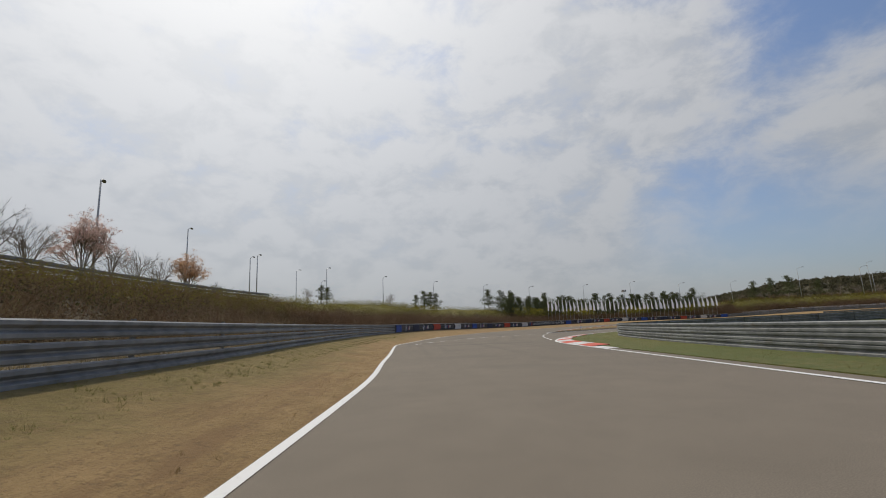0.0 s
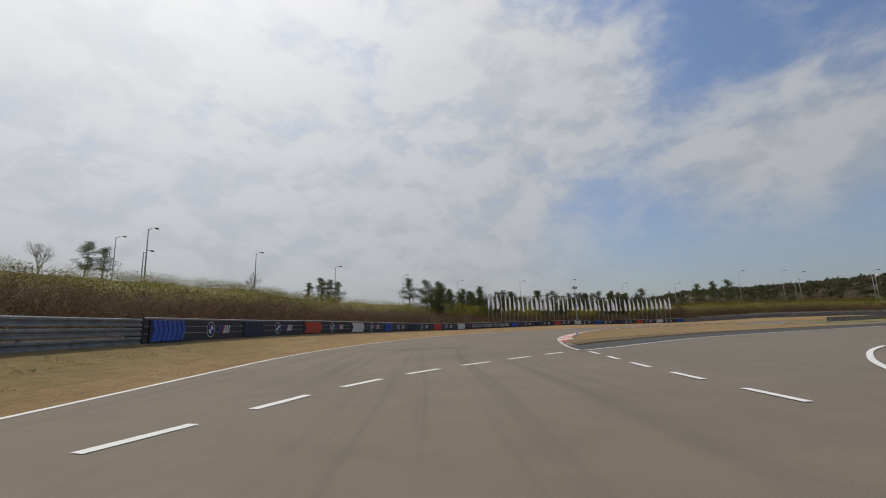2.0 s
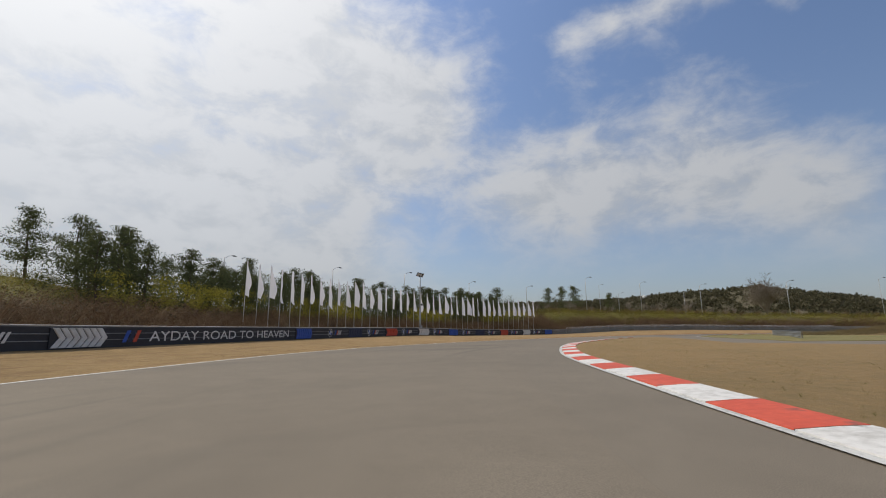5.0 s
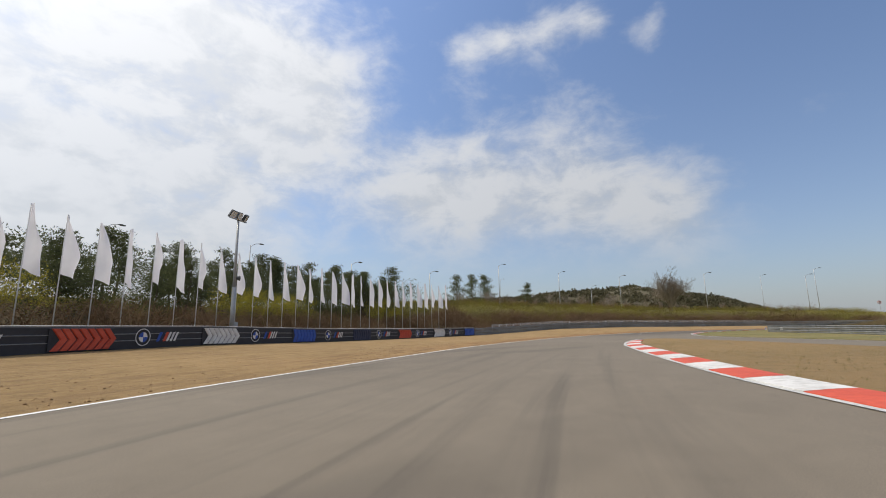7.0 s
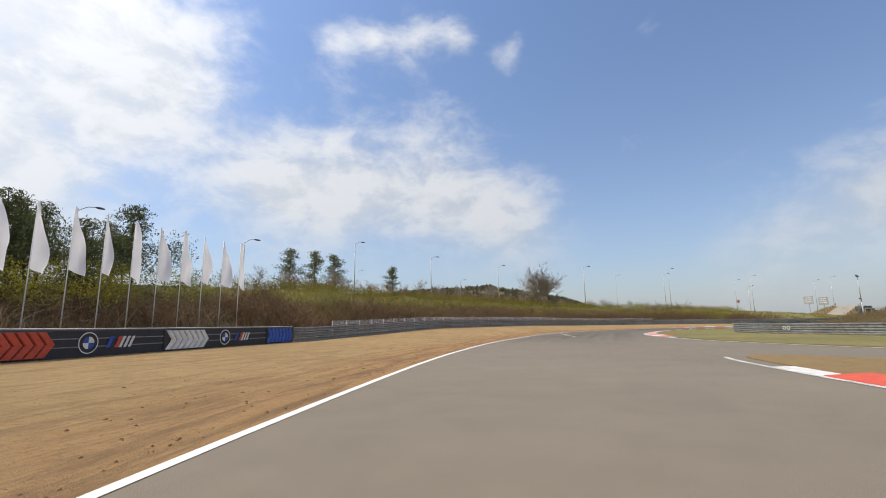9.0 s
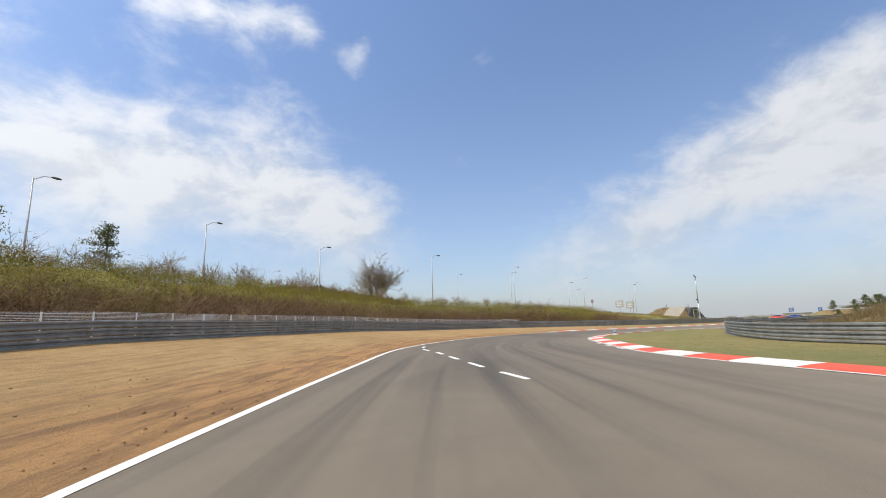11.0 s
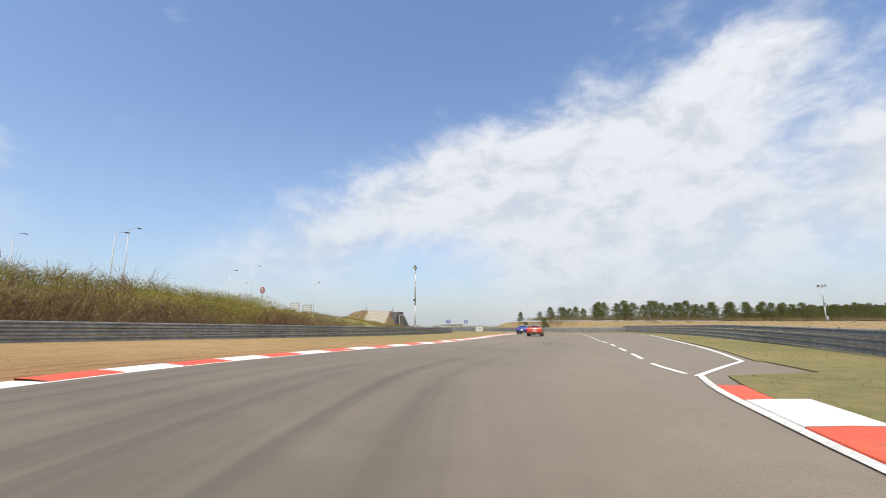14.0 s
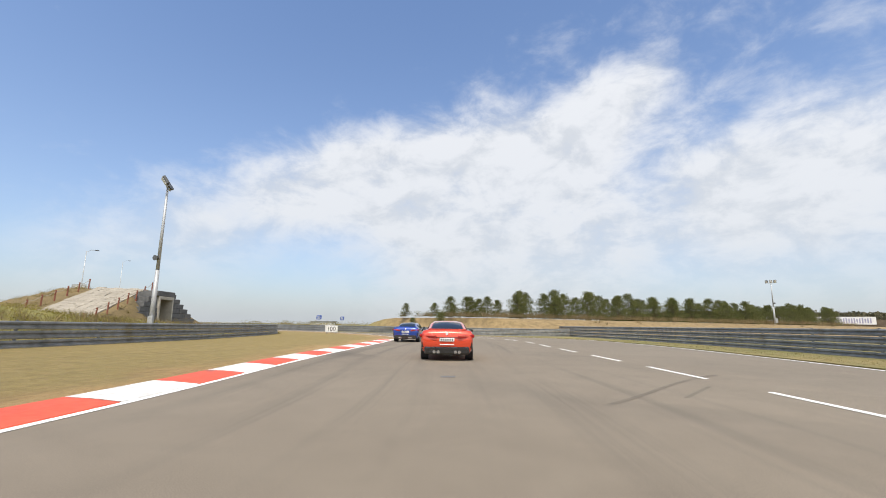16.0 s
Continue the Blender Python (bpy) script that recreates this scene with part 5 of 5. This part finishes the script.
# ---- far hills ----
def hill(name, points, high, wide, label):
    """A long wooded ridge."""
    line = Line(points, 8)
    steps = [line.near(*p) / line.length for p in points]
    prof = [(-wide, -1), (-wide * 0.6, 0.35), (-wide * 0.25, 0.85), (0, 1.0), (wide * 0.5, 0.6), (wide, -0.2)]
    verts, faces = [], []
    ss = np.arange(0, line.length, 8)
    for i, s in enumerate(ss):
        u = s / line.length
        h = np.interp(u, steps, high) * (0.94 + 0.12 * noise.noise(Vector((s * 0.012, 2, 0))))
        for off, k in prof:
            x, y = line.at(s, off)
            verts.append((x, y, h * max(k, -0.3) - (1 if k <= 0 else 0) + 1.2 * noise.noise(Vector((x * 0.04, y * 0.04, 0)))))
    k = len(prof)
    faces = [(i * k + j, i * k + j + 1, (i + 1) * k + j + 1, (i + 1) * k + j) for i in range(len(ss) - 1) for j in range(k - 1)]
    tagged(new(name, mesh(name, verts, faces, M_HILL, smooth=True)), label, "hill", kind="structure")
    r = np.random.default_rng(3)
    n = int(line.length * 9.5)
    pick = r.uniform(0.03, 0.97, n)
    offs = r.uniform(-wide * 0.9, wide * 0.4, n)
    p = line.at(pick * line.length, offs)
    shape = np.interp(offs, [o for o, _ in prof], [q for _, q in prof])
    h = np.interp(pick, steps, high) * 0.94 * shape
    puff = [clump(19, (1, 1, 1), 1.0, r) for _ in range(5)]
    scatter("hill_woods", puff, np.c_[p, h + 1.5], r.uniform(1.8, 4.2, n), M_WOODS, "mixed spring woods on the hill", "woods")


hill("backdrop_hill", [(330, 592), (380, 501), (436, 444), (474, 397), (509, 337), (535, 276), (556, 200), (565, 133)], [18, 33, 34, 36, 41, 44, 27, 0], 90, "wooded hill beyond the track")
hill("backdrop_hill", [(40, -420), (150, -388), (255, -374), (330, -388)], [8, 14, 15, 7], 60, "low hazy hill in the distance")
dome = thing("radar_dome", "small white radar dome on the wooded hill", "dome", at=pose(484, 370, 30))
bm = bmesh.new()
bmesh.ops.create_uvsphere(bm, u_segments=16, v_segments=10, radius=2.6, matrix=Matrix.Translation((0, 0, 6)))
part("shell", bm_mesh("shell", bm, M_PALE, True), dome)
part("tower", bm_mesh("tower", rod((0, 0, -2), (0, 0, 4.5), 1.6, 1.4, 12), M_CONCRETE), dome)

# ---- stone ramp, boards and signs ----
M_STRAWGROUND = rough_stuff("dry_mound_grass", (0.10, 0.075, 0.03), (0.24, 0.17, 0.075), 5.0, 0.05, 0.95, 0.3)
M_PAVE = rough_stuff("pale_paving_stone", (0.20, 0.175, 0.135), (0.43, 0.385, 0.31), 7.0, 0.03, 0.9, 0.5)


def ramp_mound(x, y, turn):
    """A grassy mound with a paved ramp up its end, and a stepped block wall round a tunnel mouth in its side."""
    ob = thing("ramp_mound", "grassy mound with a pale stone ramp and dark block wall", "mound", at=pose(x, y, height(x, y) - 0.35, 0, 0, turn))
    r = np.random.default_rng(5)

    def ease(a):
        a = min(1.0, max(0.0, a))
        return a * a * (3 - 2 * a)

    def top(u, v):
        along = min(1, max(0, (u + 14.5) / 13.5)) * min(1, max(0, (13 - u) / 8))
        side = ease(v / 3.2) * ease((14 - v) / 5.5) if u > -3.2 else ease((v + 2.5) / 5.5) * ease((14 - v) / 5.5)
        return 3.7 * along * side

    go, side_way, foot = Vector((0.972, 0.235)), Vector((-0.235, 0.972)), Vector((-12.5, 1.4))

    def ramp_place(u, v):
        rel = Vector((u, v)) - foot
        return rel.dot(go), rel.dot(side_way)

    def surface(u, v):
        t, w = ramp_place(u, v)
        z = top(u, v)
        if -1 < t < 13.5:
            z = z + (0.12 + 3.5 * t / 13 - z) * ease((4.0 - abs(w)) / 1.6)
        return z

    bm = bmesh.new()
    bmesh.ops.create_grid(bm, x_segments=64, y_segments=42, size=1, matrix=Matrix.Translation((-0.7, 4.6, 0)) @ Matrix.Diagonal((14, 10, 1, 1)))
    for v in bm.verts:
        v.co.z = surface(v.co.x, v.co.y) + r.normal() * 0.035
    part("earth", bm_mesh("earth", bm, M_STRAWGROUND, True), ob)
    vs, fs, start = [], [], 0
    for i in range(620):
        u, v = r.uniform(-13, 9), r.uniform(-3, 12.5)
        if abs(ramp_place(u, v)[1]) < 2.6 or (u > -5.5 and v < 2.0):
            continue
        bv, bf = grass[i % len(grass)]
        vs.append(bv * r.uniform(0.3, 0.75) + np.array([u, v, surface(u, v) - 0.05]))
        fs.append(bf + start)
        start += len(bv)
    tagged(part("dry_grass", mesh("dry_grass", np.concatenate(vs), [tuple(t) for t in np.concatenate(fs)], M_MEADOW), ob), kind="stuff")
    for i in range(18):
        for j in range(6):
            t0 = i * 0.74 + (0.3 if j % 2 else 0) + r.normal() * 0.04
            t1 = t0 + 0.71 + r.normal() * 0.03
            w0, w1 = -2.1 + j * 0.7 + r.normal() * 0.02, -2.1 + j * 0.7 + 0.69 + r.normal() * 0.03
            corners = []
            for t, w in ((t0, w0), (t1, w0), (t1, w1), (t0, w1)):
                p = foot + go * t + side_way * w
                corners.append((p.x, p.y, 0.21 + 3.5 * t / 13 + r.normal() * 0.01))
            low = [(a, b, c - 0.3) for a, b, c in corners]
            part("paving_stone", mesh("paving_stone", low + corners, [(4, 5, 6, 7), (0, 1, 5, 4), (1, 2, 6, 5), (2, 3, 7, 6), (3, 0, 4, 7)], M_PAVE), ob)
    for i in range(7):
        z = 0.24 + i * 0.48
        for lo, hi in ((-5.6 + 0.6 * i, -1.2), (1.2, 6.4 - 0.72 * i)):
            n = max(0, round((hi - lo) / 1.3))
            for j in range(n):
                w = (hi - lo) / n
                part("stone_block", bm_mesh("stone_block", box((w - 0.02, 1.4, 0.46), (lo + (j + 0.5) * w, 0.4 + i * 0.05 + r.normal() * 0.02, z), 0.03), M_BLOCK), ob)
    for dx in (-1.1, 1.1):
        part("portal_side", bm_mesh("portal_side", box((0.2, 3.6, 2.7), (dx, 1.5, 1.35), 0.02), M_CONCRETE), ob)
    part("lintel", bm_mesh("lintel", box((2.4, 3.6, 0.3), (0, 1.5, 2.85), 0.02), M_CONCRETE), ob)
    part("portal_back", bm_mesh("portal_back", box((2.0, 0.3, 2.7), (0, 3.2, 1.35)), M_CONCRETE), ob)
    for dx in (-0.75, 0.75):
        part("cap_stone", bm_mesh("cap_stone", box((1.48, 1.4, 0.5), (dx, 0.5, 3.27), 0.03), M_BLOCK), ob)
    tops = []
    for i in range(16):
        p = foot + go * (0.2 + (i % 8) * 1.85) + side_way * (-2.7 if i < 8 else 2.7)
        z = surface(p.x, p.y)
        tops.append((p.x, p.y, z + 0.8))
        part("stake", bm_mesh("stake", rod((p.x, p.y, z - 0.2), (p.x + 0.04, p.y, z + 0.95), 0.06), M_STAKE), ob)
    for k in list(range(7)) + list(range(8, 15)):
        a, b = Vector(tops[k]), Vector(tops[k + 1])
        mid = (a + b) / 2 - Vector((0, 0, 0.12))
        rope = rod(a, mid, 0.022, 0.022, 5)
        rod(mid, b, 0.022, 0.022, 5, bm=rope)
        part("rope", bm_mesh("rope", rope, M_PAVE), ob)
    return ob


M_STAKE = paint("red_brown_stake", (0.22, 0.07, 0.04), 0.7)
ramp_mound(222.0, 70.8, -50)
near_spots = np.array([(218 + 19 * math.sqrt(a) * math.cos(6.283 * b), 78.8 + 19 * math.sqrt(a) * math.sin(6.283 * b)) for a, b in rng.random((2600, 2))])
local_u, local_v = (near_spots - [222, 70.8]) @ [0.643, -0.766], (near_spots - [222, 70.8]) @ [0.766, 0.643]
behind, _ = WALL.signed(near_spots)
near_spots = near_spots[((local_u < -14) | (local_u > 12.5) | (local_v < -2.8) | (local_v > 13.6)) & (behind > 3)]
scatter("spring_shrubs", leaves, np.c_[near_spots, heights(near_spots)], rng.uniform(0.35, 0.75, len(near_spots)), M_FRESH, "low yellow-green growth beside the stone ramp", "shrubs")
mound_spots = np.array([(222 + 0.643 * u + 0.766 * v, 70.8 - 0.766 * u + 0.643 * v) for u, v in zip(rng.uniform(-14, 9, 500), np.r_[rng.uniform(-7, -0.8, 330), rng.uniform(9.6, 12.5, 170)])])
scatter("mound_grass", grass, np.c_[mound_spots, heights(mound_spots)], rng.uniform(0.35, 0.7, 500), M_STRAW, "tall dry grass round the stone ramp", "grass")


def board(x, y, turn, words):
    ob = thing("distance_board", "white distance board reading " + words + " by the track", "sign", at=pose(x, y, height(x, y), 0, 0, turn))
    part("panel", bm_mesh("panel", box((1.5, 0.05, 0.75), (0, 0, 0.62), 0.01), M_PALE), ob)
    for dx in (-0.55, 0.55):
        part("leg", bm_mesh("leg", box((0.06, 0.06, 0.9), (dx, 0.055, 0.35)), M_POST), ob)
    text = bpy.data.curves.new("digits", "FONT")
    text.body, text.size, text.extrude, text.align_x = words, 0.72, 0.004, "CENTER"
    probe = new("digits", text)
    bpy.context.view_layer.update()
    data = bpy.data.meshes.new_from_object(probe.evaluated_get(bpy.context.evaluated_depsgraph_get()))
    bpy.data.objects.remove(probe)
    data.materials.clear()
    data.materials.append(M_RUBBER)
    part("digits", data, ob, at=Matrix.Translation((0, -0.032, 0.37)) @ Matrix.Rotation(math.pi / 2, 4, "X"))


board(216.5, 54.6, 212, "100")


def road_sign(x, y, turn, mat, wide, high, up_m, label):
    ob = thing("road_sign", label, "sign", "far road signs", pose(x, y, height(x, y) - 0.1, 0, 0, turn))
    part("panel", bm_mesh("panel", box((wide, 0.15, high), (0, 0, up_m), 0.02), mat), ob)
    part("pole", bm_mesh("pole", rod((0, 0.1, 0), (0, 0.1, up_m + high * 0.4), 0.14), M_POLE), ob)
    for k in range(3):
        part("writing_bar", bm_mesh("writing_bar", box((wide * 0.7, 0.02, high * 0.1), (0, -0.09, up_m + high * (0.28 - 0.26 * k))), M_PALE), ob)


for dx in (0, 6.5):
    road_sign(337 + dx * 0.75, 51.5 - dx * 1.1, 200, M_POLE, 6.0, 3.6, 9.4, "grey back of a large road sign panel")
for x, y, w in ((359, -50, 8), (374, -77, 6), (385, 19, 7)):
    road_sign(x, y, 160, M_BLUE, w, 2.0, 4.4, "blue road sign in the distance")


round_sign = thing("road_sign", "round red and white road sign on the bank top", "sign", "far road signs", pose(206, 102, height(206, 102) - 0.1, 0, 0, -60))
part("pole", bm_mesh("pole", rod((0, 0, 0), (0, 0, 3.0), 0.04), M_POLE), round_sign)
part("panel", bm_mesh("panel", rod((0, 0.02, 3.0), (0, -0.02, 3.0), 0.42, 0.42, 24), M_RED), round_sign)
part("panel_face", bm_mesh("panel_face", rod((0, -0.02, 3.0), (0, -0.035, 3.0), 0.30, 0.30, 24), M_PALE), round_sign)
part("symbol_bar", bm_mesh("symbol_bar", box((0.10, 0.01, 0.5), (0, -0.042, 3.0), 0, Matrix.Rotation(0.7, 4, "Y")), M_RED), round_sign)


def cone(x, y):
    ob = thing("traffic_cone", "blue and white striped traffic cone by the kerb", "traffic cone", "traffic cones", pose(x, y, 0.035) @ Matrix.Diagonal((0.86, 0.86, 0.86, 1)))
    part("foot", bm_mesh("foot", box((0.33, 0.33, 0.04), (0, 0, 0.02), 0.012), M_PALE), ob)
    z, r = 0.045, 0.14
    for i, mat in enumerate((M_PALE, M_BLUE, M_PALE, M_BLUE)):
        h = 0.135
        part("band", bm_mesh("band", rod((0, 0, z), (0, 0, z + h), r, r - 0.032, 16), mat, False), ob)
        z, r = z + h, r - 0.032
    return ob


cone(21.8, 72.9)
cone(138.14, 119.3)


def hall(x, y, turn, size, label):
    ob = thing("hall", label, "building", "far buildings", pose(x, y, height(x, y) - 0.2, 0, 0, turn))
    part("wall", bm_mesh("wall", box(size, (0, 0, size[2] / 2)), M_PALE), ob)
    part("roof", bm_mesh("roof", box((size[0] + 0.8, size[1] + 0.8, 0.5), (0, 0, size[2] + 0.25), 0.05), M_STEEL), ob)
    n = max(2, int(size[0] / 4))
    for i in range(n):
        part("window", bm_mesh("window", box((2.2, 0.1, 1.4), ((i - n / 2 + 0.5) * size[0] / n, -size[1] / 2 - 0.03, size[2] * 0.55), 0.02), M_LAMP), ob)


M_BANNER = paint("faded_blue_lettering", (0.30, 0.30, 0.44), 0.7)
stand = thing("banner_wall", "long white banner wall with illegible lettering on a far slope", "banner", at=pose(165, -154, height(165, -154) - 0.2, 0, 0, 184))
part("wall", bm_mesh("wall", box((52, 2.0, 6.0), (0, 0, 3.0)), M_BARK), stand)
part("banner", bm_mesh("banner", box((36, 0.2, 3.0), (0, -1.1, 5.6), 0.02), M_PALE), stand)
for k in range(42):
    part("lettering_bar", bm_mesh("lettering_bar", box((0.42, 0.05, 1.5 + 0.3 * (k % 3)), (-16.4 + k * 0.8, -1.23, 5.6)), M_BANNER), stand)
hall(328, -90, 30, (12, 6, 2.4), "low white hall far beyond the track")
hall(359, -53, 30, (11, 6, 2.2), "low white hall far beyond the track")


# ---- cars ----
def glassy(name):
    m, t, b = material(name)
    b.inputs["Base Color"].default_value = (0.012, 0.016, 0.02, 1)
    b.inputs["Roughness"].default_value = 0.06
    b.inputs["Specular IOR Level"].default_value = 0.7
    return m


M_GLASS = glassy("dark_car_glass")
M_TAIL = paint("red_tail_lamp", (0.35, 0.01, 0.012), 0.15, coat=1.0)
M_GLOSS = paint("gloss_black", (0.012, 0.012, 0.013), 0.2, coat=0.5)
M_CHROME = paint("bright_metal", (0.6, 0.6, 0.62), 0.2, 1.0)
M_SEAT = paint("tan_headrest", (0.35, 0.12, 0.06), 0.6)


def loft(sections, mat, name):
    """A closed skin through half-sections of (x, z) at places along y, mirrored."""
    verts, faces = [], []
    k = None
    for y, half in sections:
        ring = [(x, y, z) for x, z in half] + [(-x, y, z) for x, z in half[::-1] if x > 1e-6]
        k = len(ring)
        verts += ring
    for i in range(len(sections) - 1):
        for j in range(k):
            a, b = i * k + j, i * k + (j + 1) % k
            faces.append((a, b, b + k, a + k))
    faces += [tuple(range(k - 1, -1, -1)), tuple(range((len(sections) - 1) * k, len(sections) * k))]
    return mesh(name, verts, faces, mat, smooth=False)


def coupe(x, y, heading, mat, label):
    ob = thing("car", label, "car", "cars on the track", Matrix.Translation((x, y, 0.0)) @ Matrix.Rotation(-heading, 4, "Z"))

    def body(w, lo, belt, crown):
        return [(0, lo), (w * 0.86, lo), (w * 0.97, lo + 0.14), (w, lo + 0.36), (w * 0.985, belt - 0.12), (w * 0.92, belt - 0.02), (w * 0.74, belt + crown * 0.5), (0, belt + crown)]
    stations = [(-2.37, 0.84, 0.46, 0.90, 0.04), (-2.30, 0.90, 0.32, 1.03, 0.04), (-2.0, 0.93, 0.24, 1.06, 0.04), (-1.4, 0.95, 0.20, 1.02, 0.05), (-0.9, 0.93, 0.19, 0.96, 0.05), (0.0, 0.90, 0.18, 0.93, 0.05),
                (0.8, 0.92, 0.19, 0.93, 0.05), (1.4, 0.94, 0.20, 0.93, 0.06), (1.9, 0.92, 0.22, 0.86, 0.06), (2.25, 0.84, 0.28, 0.74, 0.05), (2.4, 0.70, 0.36, 0.62, 0.03)]
    shell = loft([(yy, body(*rest)) for yy, *rest in stations], mat, "body")
    shell.polygons.foreach_set("use_smooth", [True] * len(shell.polygons))
    hull = part("body", shell, ob)
    # cabin: a rounded body-coloured shell with the panes set proud of it
    def arch(w, lo, wt, hi):
        return [(0, lo), (w, lo), (w * 0.985, lo + (hi - lo) * 0.25), (wt * 1.07, lo + (hi - lo) * 0.74), (wt * 0.9, lo + (hi - lo) * 0.93), (wt * 0.5, hi - 0.012), (0, hi)]
    cab = [(-1.98, 0.66, 0.98, 0.56, 1.05), (-1.62, 0.72, 0.98, 0.60, 1.15), (-1.2, 0.76, 0.96, 0.60, 1.295), (-0.8, 0.78, 0.95, 0.60, 1.375), (-0.3, 0.79, 0.94, 0.60, 1.405), (0.25, 0.79, 0.94, 0.60, 1.385),
           (0.75, 0.78, 0.93, 0.60, 1.27), (1.15, 0.76, 0.92, 0.62, 1.09), (1.45, 0.72, 0.90, 0.62, 0.97)]
    cabin = loft([(yy, arch(*rest)) for yy, *rest in cab], mat, "cabin")
    cabin.polygons.foreach_set("use_smooth", [True] * len(cabin.polygons))
    part("cabin", cabin, ob)

    def pane(name, edge_a, edge_b, bulge, across=8, down=5):
        """A curved pane between two straight edges."""
        grid_v = []
        for r in range(down + 1):
            v = r / down
            for c in range(across + 1):
                u = c / across
                a = Vector(edge_a[0]).lerp(Vector(edge_a[1]), u)
                b = Vector(edge_b[0]).lerp(Vector(edge_b[1]), u)
                grid_v.append(a.lerp(b, v) + Vector(bulge) * (4 * u * (1 - u) * 0.6 + 4 * v * (1 - v) * 0.4))
        k = across + 1
        grid_f = [(r * k + c, r * k + c + 1, (r + 1) * k + c + 1, (r + 1) * k + c) for r in range(down) for c in range(across)]
        part(name, mesh(name, grid_v, grid_f, M_GLASS, smooth=True), ob, "dark tinted glass")

    pane("rear_window", ((-0.60, -1.86, 1.055), (0.60, -1.86, 1.055)), ((-0.50, -0.98, 1.325), (0.50, -0.98, 1.325)), (0, -0.05, 0.055))
    pane("windscreen", ((-0.64, 1.30, 1.02), (0.64, 1.30, 1.02)), ((-0.52, 0.42, 1.345), (0.52, 0.42, 1.345)), (0, 0.05, 0.05))
    for sx in (1, -1):
        pane("side_window", ((sx * 0.785, -1.15, 1.0), (sx * 0.795, 0.85, 0.98)), ((sx * 0.672, -0.95, 1.255), (sx * 0.672, 0.35, 1.285)), (sx * 0.012, 0, 0))
        part("mirror", bm_mesh("mirror", box((0.20, 0.12, 0.13), (sx * 0.97, 0.62, 1.02), 0.04), M_GLOSS), ob)
        tail = box((0.52, 0.10, 0.10), (sx * 0.63, -2.345, 0.845), 0.02, Matrix.Rotation(radians(sx * 14), 4, "Z") @ Matrix.Rotation(radians(sx * -5), 4, "Y"))
        lamp = part("tail_lamp", bm_mesh("tail_lamp", tail, M_TAIL), ob, "dark red tail lamp")
        part("lens", bm_mesh("lens", box((0.40, 0.02, 0.035), (sx * 0.62, -2.402, 0.855), 0.008, Matrix.Rotation(radians(sx * 14), 4, "Z")), M_RED), lamp)
        part("tail_lamp_corner", bm_mesh("tail_lamp_corner", box((0.07, 0.26, 0.12), (sx * 0.905, -2.2, 0.86), 0.03, Matrix.Rotation(radians(sx * 18), 4, "Z")), M_TAIL), ob)
        part("rear_vent", bm_mesh("rear_vent", box((0.10, 0.05, 0.20), (sx * 0.84, -2.31, 0.56), 0.02), M_GLOSS), ob)
        part("headrest", bm_mesh("headrest", box((0.26, 0.1, 0.2), (sx * 0.36, -0.98, 1.12), 0.04), M_SEAT), ob)
        part("reflector", bm_mesh("reflector", box((0.04, 0.03, 0.26), (sx * 0.86, -2.26, 0.52), 0.01), M_GLOSS), ob)
        for dx in (0.30, 0.44):
            part("tailpipe", bm_mesh("tailpipe", rod((sx * dx, -2.44, 0.31), (sx * dx, -2.15, 0.31), 0.055, 0.055, 14), M_CHROME), ob)
        for wy in (-1.43, 1.43):
            wheel = part("wheel", bm_mesh("wheel", rod((sx * 0.68, wy, 0.335), (sx * 0.945, wy, 0.335), 0.335, 0.335, 28), M_RUBBER), ob)
            part("rim", bm_mesh("rim", rod((sx * 0.93, wy, 0.335), (sx * 0.952, wy, 0.335), 0.24, 0.22, 20), M_GLOSS), wheel)
    part("diffuser", bm_mesh("diffuser", box((1.58, 0.34, 0.27), (0, -2.24, 0.36), 0.05), M_GLOSS), ob, "black lower bumper")
    for k in range(5):
        part("fin", bm_mesh("fin", box((0.02, 0.2, 0.12), (-0.2 + k * 0.1, -2.33, 0.24)), M_GLOSS), ob)
    part("number_plate", bm_mesh("number_plate", box((0.52, 0.03, 0.12), (0, -2.39, 0.73), 0.008), M_PALE), ob)
    for k in range(6):
        part("plate_bar", bm_mesh("plate_bar", box((0.045, 0.01, 0.06), (-0.19 + 0.076 * k, -2.408, 0.73)), M_LAMP), ob)
    part("bumper_strip", bm_mesh("bumper_strip", box((0.5, 0.02, 0.035), (0, -2.40, 0.56), 0.008), M_PALE), ob)
    part("trunk_crease", bm_mesh("trunk_crease", box((1.3, 0.03, 0.02), (0, -2.372, 0.80)), M_GLOSS), ob)
    part("spoiler", bm_mesh("spoiler", box((1.36, 0.10, 0.03), (0, -2.24, 1.085), 0.01), mat), ob)
    part("badge", bm_mesh("badge", rod((0, -2.30, 0.935), (0, -2.40, 0.935), 0.042, 0.042, 16), M_PALE), ob)
    return ob


M_CAR_RED = paint("orange_red_car_paint", (0.62, 0.055, 0.018), 0.25, 0.15, 1.0, 0.02)
M_CAR_BLUE = paint("blue_car_paint", (0.012, 0.05, 0.30), 0.25, 0.3, 1.0, 0.02)
coupe(184.5, 74.1, radians(143), M_CAR_RED, "red-orange two-door sports coupe on the track")
coupe(196.8, 62.6, radians(147), M_CAR_BLUE, "blue sports saloon on the track beyond a red coupe")
